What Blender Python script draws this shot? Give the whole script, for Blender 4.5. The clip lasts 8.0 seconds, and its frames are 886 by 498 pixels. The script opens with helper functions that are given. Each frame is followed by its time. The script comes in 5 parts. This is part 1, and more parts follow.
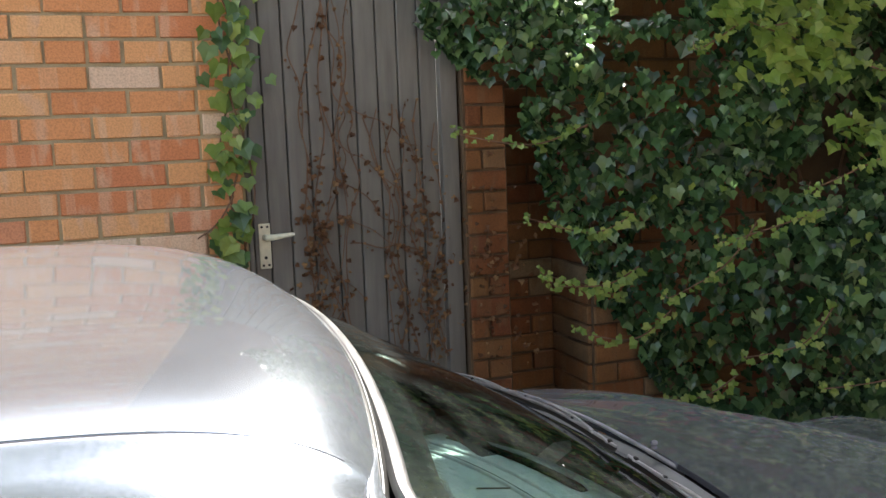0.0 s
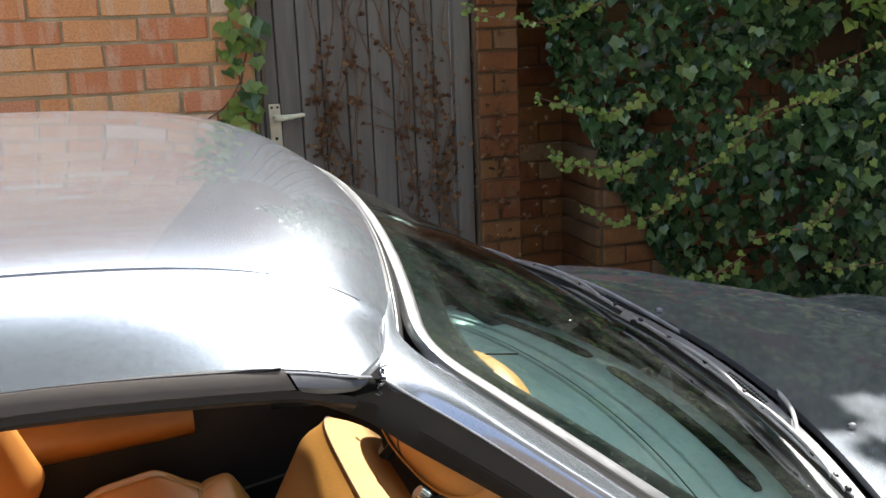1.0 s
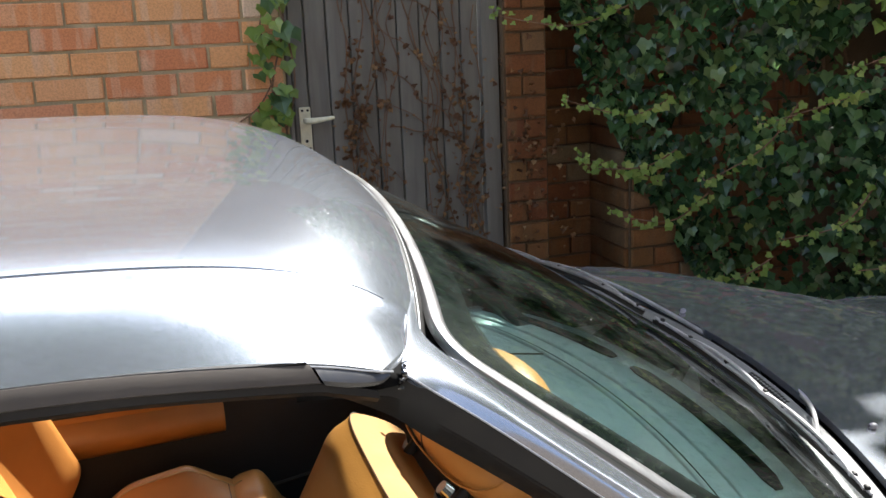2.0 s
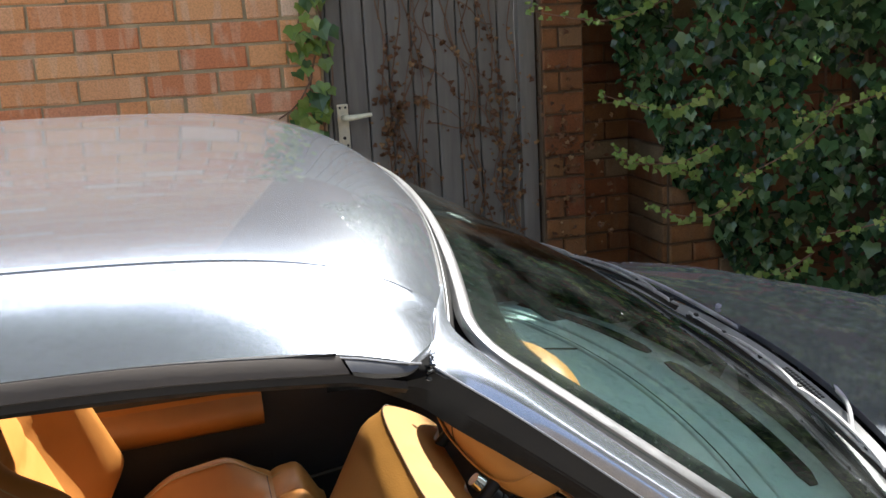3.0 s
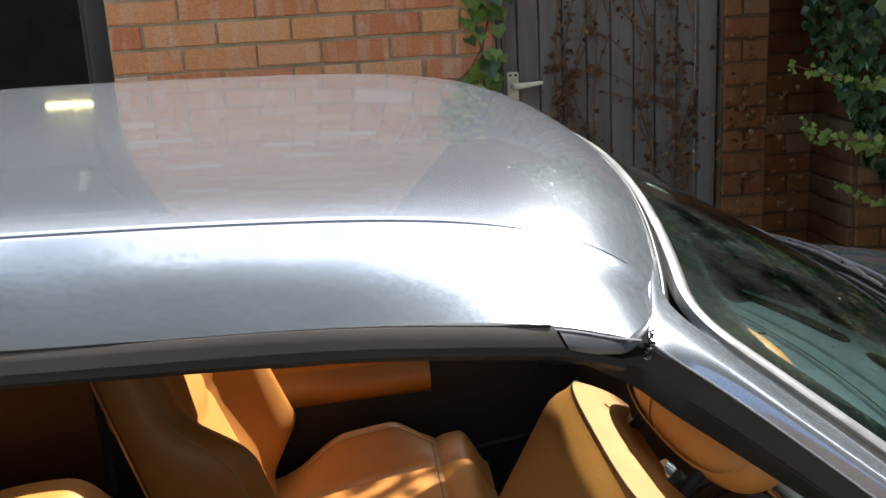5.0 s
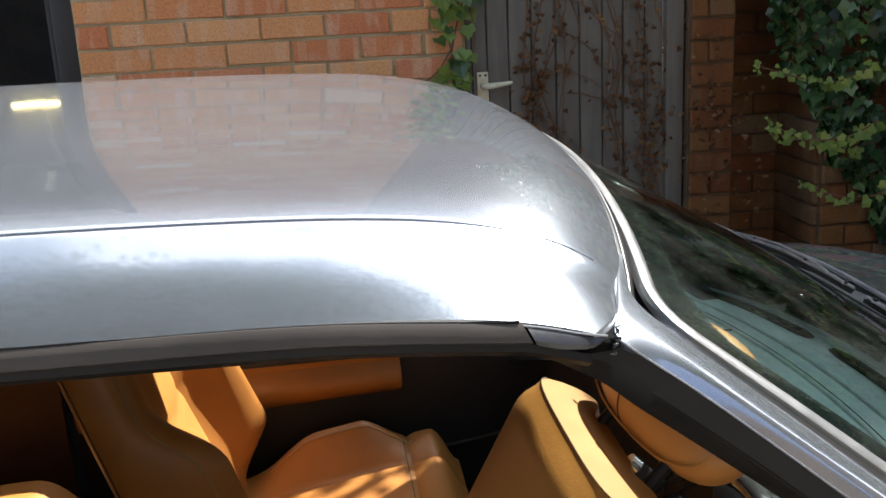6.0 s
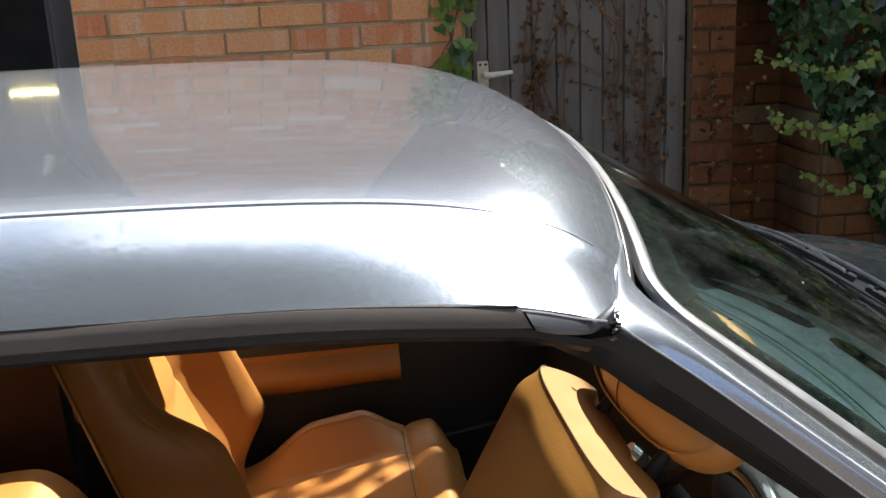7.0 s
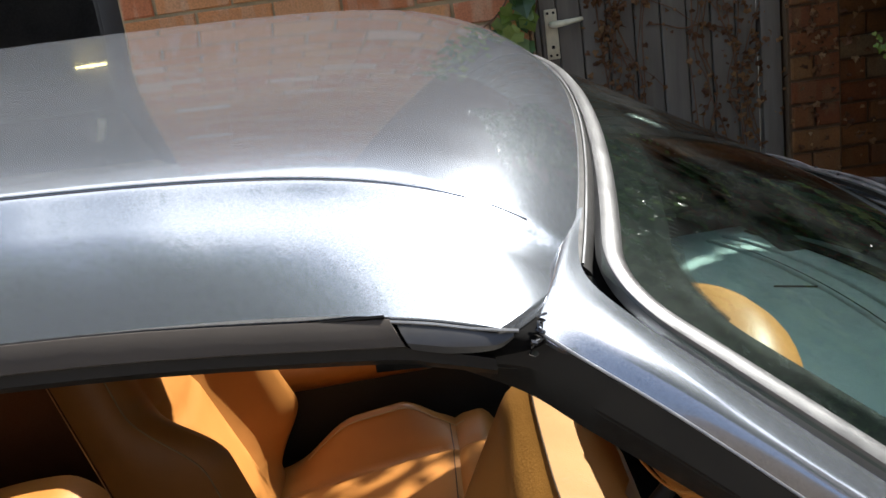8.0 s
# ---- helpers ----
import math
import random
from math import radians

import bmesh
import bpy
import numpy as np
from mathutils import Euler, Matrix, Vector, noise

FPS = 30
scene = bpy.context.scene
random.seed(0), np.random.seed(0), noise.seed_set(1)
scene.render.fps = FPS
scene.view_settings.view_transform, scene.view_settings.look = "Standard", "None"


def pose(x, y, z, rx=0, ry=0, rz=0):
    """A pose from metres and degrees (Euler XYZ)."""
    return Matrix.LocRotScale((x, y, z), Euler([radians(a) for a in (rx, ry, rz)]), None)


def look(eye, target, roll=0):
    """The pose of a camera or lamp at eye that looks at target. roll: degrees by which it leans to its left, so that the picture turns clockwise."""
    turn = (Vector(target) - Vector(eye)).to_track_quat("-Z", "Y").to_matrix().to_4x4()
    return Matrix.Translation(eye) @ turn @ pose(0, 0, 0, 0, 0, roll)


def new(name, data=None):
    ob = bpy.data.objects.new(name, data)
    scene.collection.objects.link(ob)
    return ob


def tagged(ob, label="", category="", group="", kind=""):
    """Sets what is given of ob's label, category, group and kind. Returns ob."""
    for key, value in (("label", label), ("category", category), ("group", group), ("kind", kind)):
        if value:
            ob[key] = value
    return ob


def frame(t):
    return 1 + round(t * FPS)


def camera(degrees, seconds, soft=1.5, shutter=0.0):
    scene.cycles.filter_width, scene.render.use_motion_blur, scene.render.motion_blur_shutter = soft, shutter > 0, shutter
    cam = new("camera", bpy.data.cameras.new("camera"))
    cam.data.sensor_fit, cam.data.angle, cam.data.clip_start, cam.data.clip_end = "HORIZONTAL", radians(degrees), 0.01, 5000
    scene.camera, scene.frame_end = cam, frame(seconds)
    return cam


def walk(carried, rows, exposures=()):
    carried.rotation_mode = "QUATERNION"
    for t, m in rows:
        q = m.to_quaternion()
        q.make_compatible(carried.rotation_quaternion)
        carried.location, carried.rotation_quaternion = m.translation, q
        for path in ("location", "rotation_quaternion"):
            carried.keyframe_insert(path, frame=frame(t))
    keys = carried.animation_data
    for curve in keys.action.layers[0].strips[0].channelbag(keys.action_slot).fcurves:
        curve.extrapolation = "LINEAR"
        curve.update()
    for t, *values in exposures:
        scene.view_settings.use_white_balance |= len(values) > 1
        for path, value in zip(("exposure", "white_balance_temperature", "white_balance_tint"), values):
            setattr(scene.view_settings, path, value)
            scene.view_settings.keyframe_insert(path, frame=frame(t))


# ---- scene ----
cam = camera(50.6, 8.0)
PATH = [
    (0, (-0.134, -0.191, 1.609), (0.560, 1.669, 1.364), -2.2),
    (0.3, (-0.131, -0.193, 1.575), (0.573, 1.644, 1.217), -3.6),
    (0.5, (-0.142, -0.209, 1.569), (0.541, 1.627, 1.166), -3.5),
    (1, (-0.148, -0.218, 1.569), (0.505, 1.614, 1.102), -2.2),
    (1.5, (-0.151, -0.232, 1.573), (0.478, 1.609, 1.109), -2.3),
    (3, (-0.142, -0.265, 1.574), (0.368, 1.613, 1.110), -3.2),
    (3.5, (-0.164, -0.241, 1.565), (0.303, 1.644, 1.089), -3.8),
    (4, (-0.182, -0.206, 1.554), (0.148, 1.708, 1.078), -2.7),
    (4.5, (-0.195, -0.200, 1.559), (0.023, 1.725, 1.062), -3.3),
    (4.7, (-0.190, -0.200, 1.557), (-0.004, 1.727, 1.056), -3.2),
    (6, (-0.190, -0.212, 1.558), (0.067, 1.706, 1.052), -2.9),
    (6.5, (-0.190, -0.210, 1.552), (0.065, 1.706, 1.037), -2.9),
    (7, (-0.187, -0.204, 1.549), (0.068, 1.710, 1.026), -2.8),
    (7.5, (-0.114, -0.163, 1.530), (0.128, 1.749, 0.995), -2.8),
    (8, (0.008, -0.002, 1.487), (-0.009, 1.916, 0.919), -8.1),
]
walk(cam, [(t, look(eye, target, roll)) for t, eye, target, roll in PATH], [
    (0.0, 2.66, 6480, 10), (0.5, 2.60, 6350, 10), (1.0, 2.51, 6250, 10), (1.5, 2.45, 6200, 10), (3.0, 2.34, 6180, 10), (4.5, 2.12, 6150, 10), (7.5, 1.94, 6150, 10), (8.0, 1.68, 6180, 10)])

# ---- world, sun, exposure ----
SUN_AZ, SUN_EL = radians(34), radians(49)      # azimuth from +x towards +y
world = bpy.data.worlds.new("sky")
scene.world = world
world.use_nodes = True
wn = world.node_tree
wn.nodes.clear()
w_out = wn.nodes.new("ShaderNodeOutputWorld")
w_bg = wn.nodes.new("ShaderNodeBackground")
w_sky = wn.nodes.new("ShaderNodeTexSky")
w_sky.sky_type, w_sky.sun_disc = "NISHITA", False
w_sky.sun_elevation, w_sky.sun_rotation = SUN_EL, radians(90) - SUN_AZ
w_sky.air_density, w_sky.dust_density, w_sky.ozone_density = 1.0, 2.0, 1.0
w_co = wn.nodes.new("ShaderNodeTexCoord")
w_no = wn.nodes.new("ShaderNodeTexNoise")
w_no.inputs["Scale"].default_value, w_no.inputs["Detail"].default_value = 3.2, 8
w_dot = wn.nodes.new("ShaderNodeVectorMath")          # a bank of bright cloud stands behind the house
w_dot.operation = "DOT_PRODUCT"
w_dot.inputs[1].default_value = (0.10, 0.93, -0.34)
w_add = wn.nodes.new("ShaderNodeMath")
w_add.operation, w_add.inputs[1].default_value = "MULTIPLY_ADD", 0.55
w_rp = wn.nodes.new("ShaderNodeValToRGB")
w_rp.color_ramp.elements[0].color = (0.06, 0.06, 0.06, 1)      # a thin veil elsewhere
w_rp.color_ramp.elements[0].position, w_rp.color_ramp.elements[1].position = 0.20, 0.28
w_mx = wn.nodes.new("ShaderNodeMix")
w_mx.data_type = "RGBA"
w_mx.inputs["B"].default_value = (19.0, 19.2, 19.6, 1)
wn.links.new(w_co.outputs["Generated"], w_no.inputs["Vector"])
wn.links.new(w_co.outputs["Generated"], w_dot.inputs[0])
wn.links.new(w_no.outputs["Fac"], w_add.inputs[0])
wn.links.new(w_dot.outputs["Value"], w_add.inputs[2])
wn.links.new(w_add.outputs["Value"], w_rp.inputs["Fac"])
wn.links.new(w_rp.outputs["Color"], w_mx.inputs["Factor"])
w_gain = wn.nodes.new("ShaderNodeVectorMath")
w_gain.operation, w_gain.inputs[3].default_value = "SCALE", 1.3
wn.links.new(w_sky.outputs["Color"], w_gain.inputs[0])
wn.links.new(w_gain.outputs["Vector"], w_mx.inputs["A"])
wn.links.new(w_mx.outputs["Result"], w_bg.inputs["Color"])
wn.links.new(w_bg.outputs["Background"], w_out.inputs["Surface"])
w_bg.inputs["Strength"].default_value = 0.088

sun = new("sun", bpy.data.lights.new("sun", "SUN"))
sun.data.energy, sun.data.angle, sun.data.color = 5.0, radians(0.6), (1.0, 0.94, 0.84)
sun_dir = Vector((math.cos(SUN_AZ) * math.cos(SUN_EL), math.sin(SUN_AZ) * math.cos(SUN_EL), math.sin(SUN_EL)))
sun.matrix_world = look(sun_dir * 30, (0, 0, 0))


# ---- materials ----
def material(name):
    m = bpy.data.materials.new(name)
    m.use_nodes = True
    nt = m.node_tree
    return m, nt, nt.nodes["Principled BSDF"]


def link(nt, a, b):
    nt.links.new(a, b)


def noise_node(nt, scale, detail=4, rough=0.55, stretch=None, coord="Object"):
    co = nt.nodes.new("ShaderNodeTexCoord")
    no = nt.nodes.new("ShaderNodeTexNoise")
    no.inputs["Scale"].default_value, no.inputs["Detail"].default_value, no.inputs["Roughness"].default_value = scale, detail, rough
    src = co.outputs[coord]
    if stretch:
        mp = nt.nodes.new("ShaderNodeMapping")
        mp.inputs["Scale"].default_value = stretch
        link(nt, src, mp.inputs["Vector"])
        src = mp.outputs["Vector"]
    link(nt, src, no.inputs["Vector"])
    return no


def ramp_node(nt, src, stops):
    r = nt.nodes.new("ShaderNodeValToRGB")
    e = r.color_ramp.elements
    while len(e) < len(stops):
        e.new(0.5)
    for k, (p, c) in enumerate(stops):
        e[k].position, e[k].color = p, (*c, 1)
    link(nt, src, r.inputs["Fac"])
    return r


def mix_node(nt, fac, a, b, blend="MIX"):
    m = nt.nodes.new("ShaderNodeMix")
    m.data_type, m.blend_type = "RGBA", blend
    for key, v in (("Factor", fac), ("A", a), ("B", b)):
        if isinstance(v, (float, int)):
            m.inputs[key].default_value = v
        elif isinstance(v, tuple):
            m.inputs[key].default_value = (*v, 1)
        else:
            link(nt, v, m.inputs[key])
    return m.outputs["Result"]


def bump_node(nt, bsdf, src, strength, dist):
    b = nt.nodes.new("ShaderNodeBump")
    b.inputs["Strength"].default_value, b.inputs["Distance"].default_value = strength, dist
    link(nt, src, b.inputs["Height"])
    link(nt, b.outputs["Normal"], bsdf.inputs["Normal"])


def surface(name, base, rough=0.6, metal=0.0, var=0.2, scale=6.0, fine=60.0, bump=0.2, dist=0.002, coat=0.0, stretch=None, spec=0.5):
    """A surface with variation at two scales, fine relief and uneven gloss."""
    m, nt, b = material(name)
    big, small = noise_node(nt, scale, 5, stretch=stretch), noise_node(nt, fine, 3, stretch=stretch)
    lo, hi = tuple(c * (1 - var) for c in base), tuple(min(1, c * (1 + var)) for c in base)
    c1 = ramp_node(nt, big.outputs["Fac"], [(0.3, lo), (0.7, hi)])
    c2 = ramp_node(nt, small.outputs["Fac"], [(0.3, (1 - var * 0.5,) * 3), (0.7, (1, 1, 1))])
    link(nt, mix_node(nt, 1.0, c1.outputs["Color"], c2.outputs["Color"], "MULTIPLY"), b.inputs["Base Color"])
    rr = ramp_node(nt, small.outputs["Fac"], [(0.3, (rough * 0.85,) * 3), (0.7, (min(1, rough * 1.15),) * 3)])
    link(nt, rr.outputs["Color"], b.inputs["Roughness"])
    b.inputs["Metallic"].default_value, b.inputs["Coat Weight"].default_value = metal, coat
    b.inputs["Specular IOR Level"].default_value = spec
    if bump:
        bump_node(nt, b, small.outputs["Fac"], bump, dist)
    return m


def paint_material():
    """Silver-grey metallic car paint under a clear coat: fine flakes, faint dust and polish haze."""
    m, nt, b = material("metallic_paint")
    flake, haze = noise_node(nt, 900, 2), noise_node(nt, 3.0, 6, 0.6, (1, 3, 3))
    c1 = ramp_node(nt, flake.outputs["Fac"], [(0.33, (0.125, 0.140, 0.165)), (0.66, (0.200, 0.220, 0.250))])
    c2 = ramp_node(nt, haze.outputs["Fac"], [(0.3, (0.92, 0.92, 0.92)), (0.7, (1, 1, 1))])
    link(nt, mix_node(nt, 1.0, c1.outputs["Color"], c2.outputs["Color"], "MULTIPLY"), b.inputs["Base Color"])
    rr = ramp_node(nt, haze.outputs["Fac"], [(0.3, (0.19,) * 3), (0.7, (0.24,) * 3)])
    link(nt, rr.outputs["Color"], b.inputs["Roughness"])
    b.inputs["Metallic"].default_value = 0.80
    b.inputs["Coat Weight"].default_value, b.inputs["Coat Roughness"].default_value = 1.0, 0.045
    b.inputs["Coat IOR"].default_value = 1.52
    b.inputs["Sheen Weight"].default_value, b.inputs["Sheen Roughness"].default_value = 0.18, 0.42      # a film of dust
    b.inputs["Sheen Tint"].default_value = (0.90, 0.95, 1.0, 1)
    return m


def leather_material(name, base):
    m, nt, b = material(name)
    big, grain = noise_node(nt, 5, 4), nt.nodes.new("ShaderNodeTexVoronoi")
    co = nt.nodes.new("ShaderNodeTexCoord")
    link(nt, co.outputs["Object"], grain.inputs["Vector"])
    grain.inputs["Scale"].default_value = 420
    c1 = ramp_node(nt, big.outputs["Fac"], [(0.3, tuple(c * 0.76 for c in base)), (0.7, tuple(c * 1.12 for c in base))])
    link(nt, c1.outputs["Color"], b.inputs["Base Color"])
    rr = ramp_node(nt, big.outputs["Fac"], [(0.3, (0.40,) * 3), (0.7, (0.55,) * 3)])
    link(nt, rr.outputs["Color"], b.inputs["Roughness"])
    fold = noise_node(nt, 26, 4)
    sm = nt.nodes.new("ShaderNodeMath")
    sm.operation = "MULTIPLY_ADD"
    link(nt, grain.outputs["Distance"], sm.inputs[0])
    sm.inputs[1].default_value = 0.25
    link(nt, fold.outputs["Fac"], sm.inputs[2])
    bump_node(nt, b, sm.outputs["Value"], 0.26, 0.0020)
    return m


def glass_material(name, tint, dust=0.0):
    """Thin tinted pane: a clear way through, and a sharp reflection that grows towards grazing."""
    m, nt, b = material(name)
    nt.nodes.remove(b)
    out = nt.nodes["Material Output"]
    tr, gl, lw, mx = (nt.nodes.new("ShaderNode" + k) for k in ("BsdfTransparent", "BsdfGlossy", "LayerWeight", "MixShader"))
    pw, ma = nt.nodes.new("ShaderNodeMath"), nt.nodes.new("ShaderNodeMath")
    pw.operation, pw.inputs[1].default_value = "POWER", 4.5
    ma.operation, ma.inputs[1].default_value, ma.inputs[2].default_value = "MULTIPLY_ADD", 0.9, 0.022
    tr.inputs["Color"].default_value = (*tint, 1)
    gl.inputs["Roughness"].default_value = 0.02
    lw.inputs["Blend"].default_value = 0.5
    link(nt, lw.outputs["Facing"], pw.inputs[0])
    link(nt, pw.outputs["Value"], ma.inputs[0])
    link(nt, ma.outputs["Value"], mx.inputs["Fac"])
    link(nt, tr.outputs["BSDF"], mx.inputs[1])
    link(nt, gl.outputs["BSDF"], mx.inputs[2])
    if dust:
        co, vo = nt.nodes.new("ShaderNodeTexCoord"), nt.nodes.new("ShaderNodeTexVoronoi")
        vo.inputs["Scale"].default_value = 55
        link(nt, co.outputs["Object"], vo.inputs["Vector"])
        sep, rad, near, df, mx2 = (nt.nodes.new("ShaderNode" + k) for k in ("SeparateColor", "Math", "Math", "BsdfDiffuse", "MixShader"))
        link(nt, vo.outputs["Color"], sep.inputs["Color"])
        rad.operation, rad.inputs[1].default_value, rad.inputs[2].default_value = "MULTIPLY_ADD", 0.60, -0.53      # few specks, of uneven size
        near.operation = "LESS_THAN"
        link(nt, sep.outputs["Red"], rad.inputs[0])
        link(nt, vo.outputs["Distance"], near.inputs[0])
        link(nt, rad.outputs["Value"], near.inputs[1])
        film_ = noise_node(nt, 7, 6)
        fr = ramp_node(nt, film_.outputs["Fac"], [(0.45, (0, 0, 0)), (0.75, (dust,) * 3)])
        mxx = nt.nodes.new("ShaderNodeMath")
        mxx.operation = "MAXIMUM"
        link(nt, near.outputs["Value"], mxx.inputs[0])
        link(nt, fr.outputs["Color"], mxx.inputs[1])
        df.inputs["Color"].default_value = (0.6, 0.6, 0.58, 1)
        link(nt, mxx.outputs["Value"], mx2.inputs["Fac"])
        link(nt, mx.outputs["Shader"], mx2.inputs[1])
        link(nt, df.outputs["BSDF"], mx2.inputs[2])
        link(nt, mx2.outputs["Shader"], out.inputs["Surface"])
        return m
    link(nt, mx.outputs["Shader"], out.inputs["Surface"])
    return m


def brick_material(name, dark, joined=False):
    """Hand-mixed facing brick: each one its own shade, with pale kiss marks, fired patches and a gritty face."""
    m, nt, b = material(name)
    info = nt.nodes.new("ShaderNodeObjectInfo")
    geo = nt.nodes.new("ShaderNodeNewGeometry")
    chance = geo.outputs["Random Per Island"] if joined else info.outputs["Random"]
    base = ramp_node(nt, chance, [(0.0, (0.53, 0.18, 0.072)), (0.25, (0.59, 0.235, 0.088)), (0.5, (0.64, 0.295, 0.115)),
                                                  (0.72, (0.66, 0.35, 0.15)), (0.88, (0.54, 0.20, 0.092)), (0.92, (0.62, 0.36, 0.20)), (1.0, (0.68, 0.55, 0.42))])
    mp = nt.nodes.new("ShaderNodeMapping")
    mp.inputs["Scale"].default_value = (1.0, 1.0, 0.32)
    link(nt, geo.outputs["Position"], mp.inputs["Vector"])
    kiss = nt.nodes.new("ShaderNodeTexNoise")
    kiss.inputs["Scale"].default_value, kiss.inputs["Detail"].default_value = 17, 2
    link(nt, mp.outputs["Vector"], kiss.inputs["Vector"])
    grit = nt.nodes.new("ShaderNodeTexNoise")
    grit.inputs["Scale"].default_value, grit.inputs["Detail"].default_value = 160, 4
    link(nt, geo.outputs["Position"], grit.inputs["Vector"])
    k = ramp_node(nt, kiss.outputs["Fac"], [(0.56, (0, 0, 0)), (0.66, (1, 1, 1))])
    km = nt.nodes.new("ShaderNodeMath")
    km.operation = "MULTIPLY"
    link(nt, k.outputs["Color"], km.inputs[0])
    km.inputs[1].default_value = 0.62
    c = mix_node(nt, km.outputs["Value"], base.outputs["Color"], (0.60, 0.36, 0.22))
    co = nt.nodes.new("ShaderNodeTexCoord")
    sh = nt.nodes.new("ShaderNodeVectorMath")      # upright pale bands where stacked bricks touched in the kiln
    sh.operation = "MULTIPLY_ADD"
    link(nt, chance, sh.inputs[0])
    sh.inputs[1].default_value = (41.0, 67.0, 13.0)
    mb = nt.nodes.new("ShaderNodeMapping")
    mb.inputs["Scale"].default_value = (1.0, 0.05, 0.10)
    link(nt, co.outputs["Object"], mb.inputs["Vector"])
    link(nt, mb.outputs["Vector"], sh.inputs[2])
    band = nt.nodes.new("ShaderNodeTexNoise")
    band.inputs["Scale"].default_value, band.inputs["Detail"].default_value = 13, 1.5
    link(nt, sh.outputs["Vector"], band.inputs["Vector"])
    br = ramp_node(nt, band.outputs["Fac"], [(0.60, (0, 0, 0)), (0.63, (0.30, 0.30, 0.30)), (0.72, (0.2, 0.2, 0.2))])
    c = mix_node(nt, br.outputs["Color"], c, (0.66, 0.45, 0.29))
    g = ramp_node(nt, grit.outputs["Fac"], [(0.28, (0.72,) * 3), (0.6, (1, 1, 1))])
    c = mix_node(nt, 1.0, c, g.outputs["Color"], "MULTIPLY")
    # deep shade under the ivy, multiplied unevenly into the brick colour
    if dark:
        shade_noise = noise_node(nt, 3.5, 5)
        mr = ramp_node(nt, shade_noise.outputs["Fac"], [(0.35, (0.38, 0.32, 0.22)), (0.62, (0.14, 0.13, 0.08))])
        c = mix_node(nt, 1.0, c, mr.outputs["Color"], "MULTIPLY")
    link(nt, c, b.inputs["Base Color"])
    b.inputs["Roughness"].default_value = 0.88
    bump_node(nt, b, grit.outputs["Fac"], 0.5, 0.003)
    return m


def leaf_material(name, stops, rough):
    m, nt, b = material(name)
    geo = nt.nodes.new("ShaderNodeNewGeometry")
    r = ramp_node(nt, geo.outputs["Random Per Island"], stops)
    vein = noise_node(nt, 45, 3)
    v = ramp_node(nt, vein.outputs["Fac"], [(0.3, (0.75,) * 3), (0.7, (1.1,) * 3)])
    link(nt, mix_node(nt, 1.0, r.outputs["Color"], v.outputs["Color"], "MULTIPLY"), b.inputs["Base Color"])
    b.inputs["Roughness"].default_value = rough
    b.inputs["Subsurface Weight"].default_value = 0.0
    out = nt.nodes["Material Output"]
    tl, mx = nt.nodes.new("ShaderNodeBsdfTranslucent"), nt.nodes.new("ShaderNodeMixShader")
    link(nt, r.outputs["Color"], tl.inputs["Color"])
    mx.inputs["Fac"].default_value = 0.4
    link(nt, b.outputs["BSDF"], mx.inputs[1])
    link(nt, tl.outputs["BSDF"], mx.inputs[2])
    link(nt, mx.outputs["Shader"], out.inputs["Surface"])
    return m


PAINT = paint_material()
TAN = leather_material("tan_leather", (0.362, 0.147, 0.029))
BROWNTRIM = surface("dark_brown_trim", (0.060, 0.026, 0.012), 0.7, var=0.2, fine=300, bump=0.2, dist=0.0008)
SEAM = surface("dark_seam", (0.05, 0.03, 0.02), 0.8)
THREAD = surface("pale_thread", (0.36, 0.24, 0.11), 0.8)
RUBBER = surface("black_rubber", (0.009, 0.0085, 0.008), 0.55, var=0.3, bump=0.15, spec=0.22)
BLACKGAP = surface("dull_black_gasket_and_shadow", (0.006, 0.006, 0.006), 0.95, var=0.3, bump=0.1, spec=0.05)
RAILEND = surface("satin_dark_plastic", (0.022, 0.021, 0.021), 0.33, var=0.25, fine=200, bump=0.06, dist=0.0005)
GLOSSBLACK = surface("glossy_dark_plastic", (0.028, 0.027, 0.027), 0.16, var=0.2, bump=0.03, coat=0.5)
TRIM = surface("grey_plastic_trim", (0.050, 0.043, 0.037), 0.62, var=0.12, scale=9, fine=300, bump=0.1, dist=0.0006, spec=0.25)
DARKPLASTIC = surface("dark_interior_plastic", (0.018, 0.018, 0.02), 0.6, var=0.25, fine=400, bump=0.2, dist=0.0006)
DASH = surface("grey_dashboard", (0.38, 0.465, 0.455), 0.6, var=0.12, fine=380, bump=0.25, dist=0.0008)
CARPET = surface("dark_carpet", (0.02, 0.02, 0.022), 0.95, fine=250, bump=0.6, dist=0.004)
FRIT = surface("black_glass_band", (0.008, 0.010, 0.010), 0.25, var=0.2, bump=0.0)
GLASS = glass_material("tinted_windscreen_glass", (0.85, 0.915, 0.89), 0.012)
# made-up dark tint: the unseen rear panes keep daylight off the rear cabin
DARKGLASS = glass_material("dark_rear_glass", (0.09, 0.105, 0.10))
SIDEGLASS = glass_material("side_glass", (0.75, 0.85, 0.80))
WIPERGREY = surface("worn_grey_wiper_paint", (0.20, 0.20, 0.205), 0.42, var=0.3, scale=30, fine=200, bump=0.1, dist=0.0005)
CHROME = surface("chrome", (0.75, 0.75, 0.76), 0.12, metal=1.0, var=0.05, bump=0.0)
SILVERMOULD = surface("bright_moulding", (0.25, 0.252, 0.255), 0.42, metal=0.8, var=0.12, scale=12, bump=0.05)
BRICK = brick_material("orange_facing_brick", False)
BRICKHIGH = brick_material("orange_facing_brick_courses", False, True)
BRICKSHADE = brick_material("old_brick_painted_shade", True)
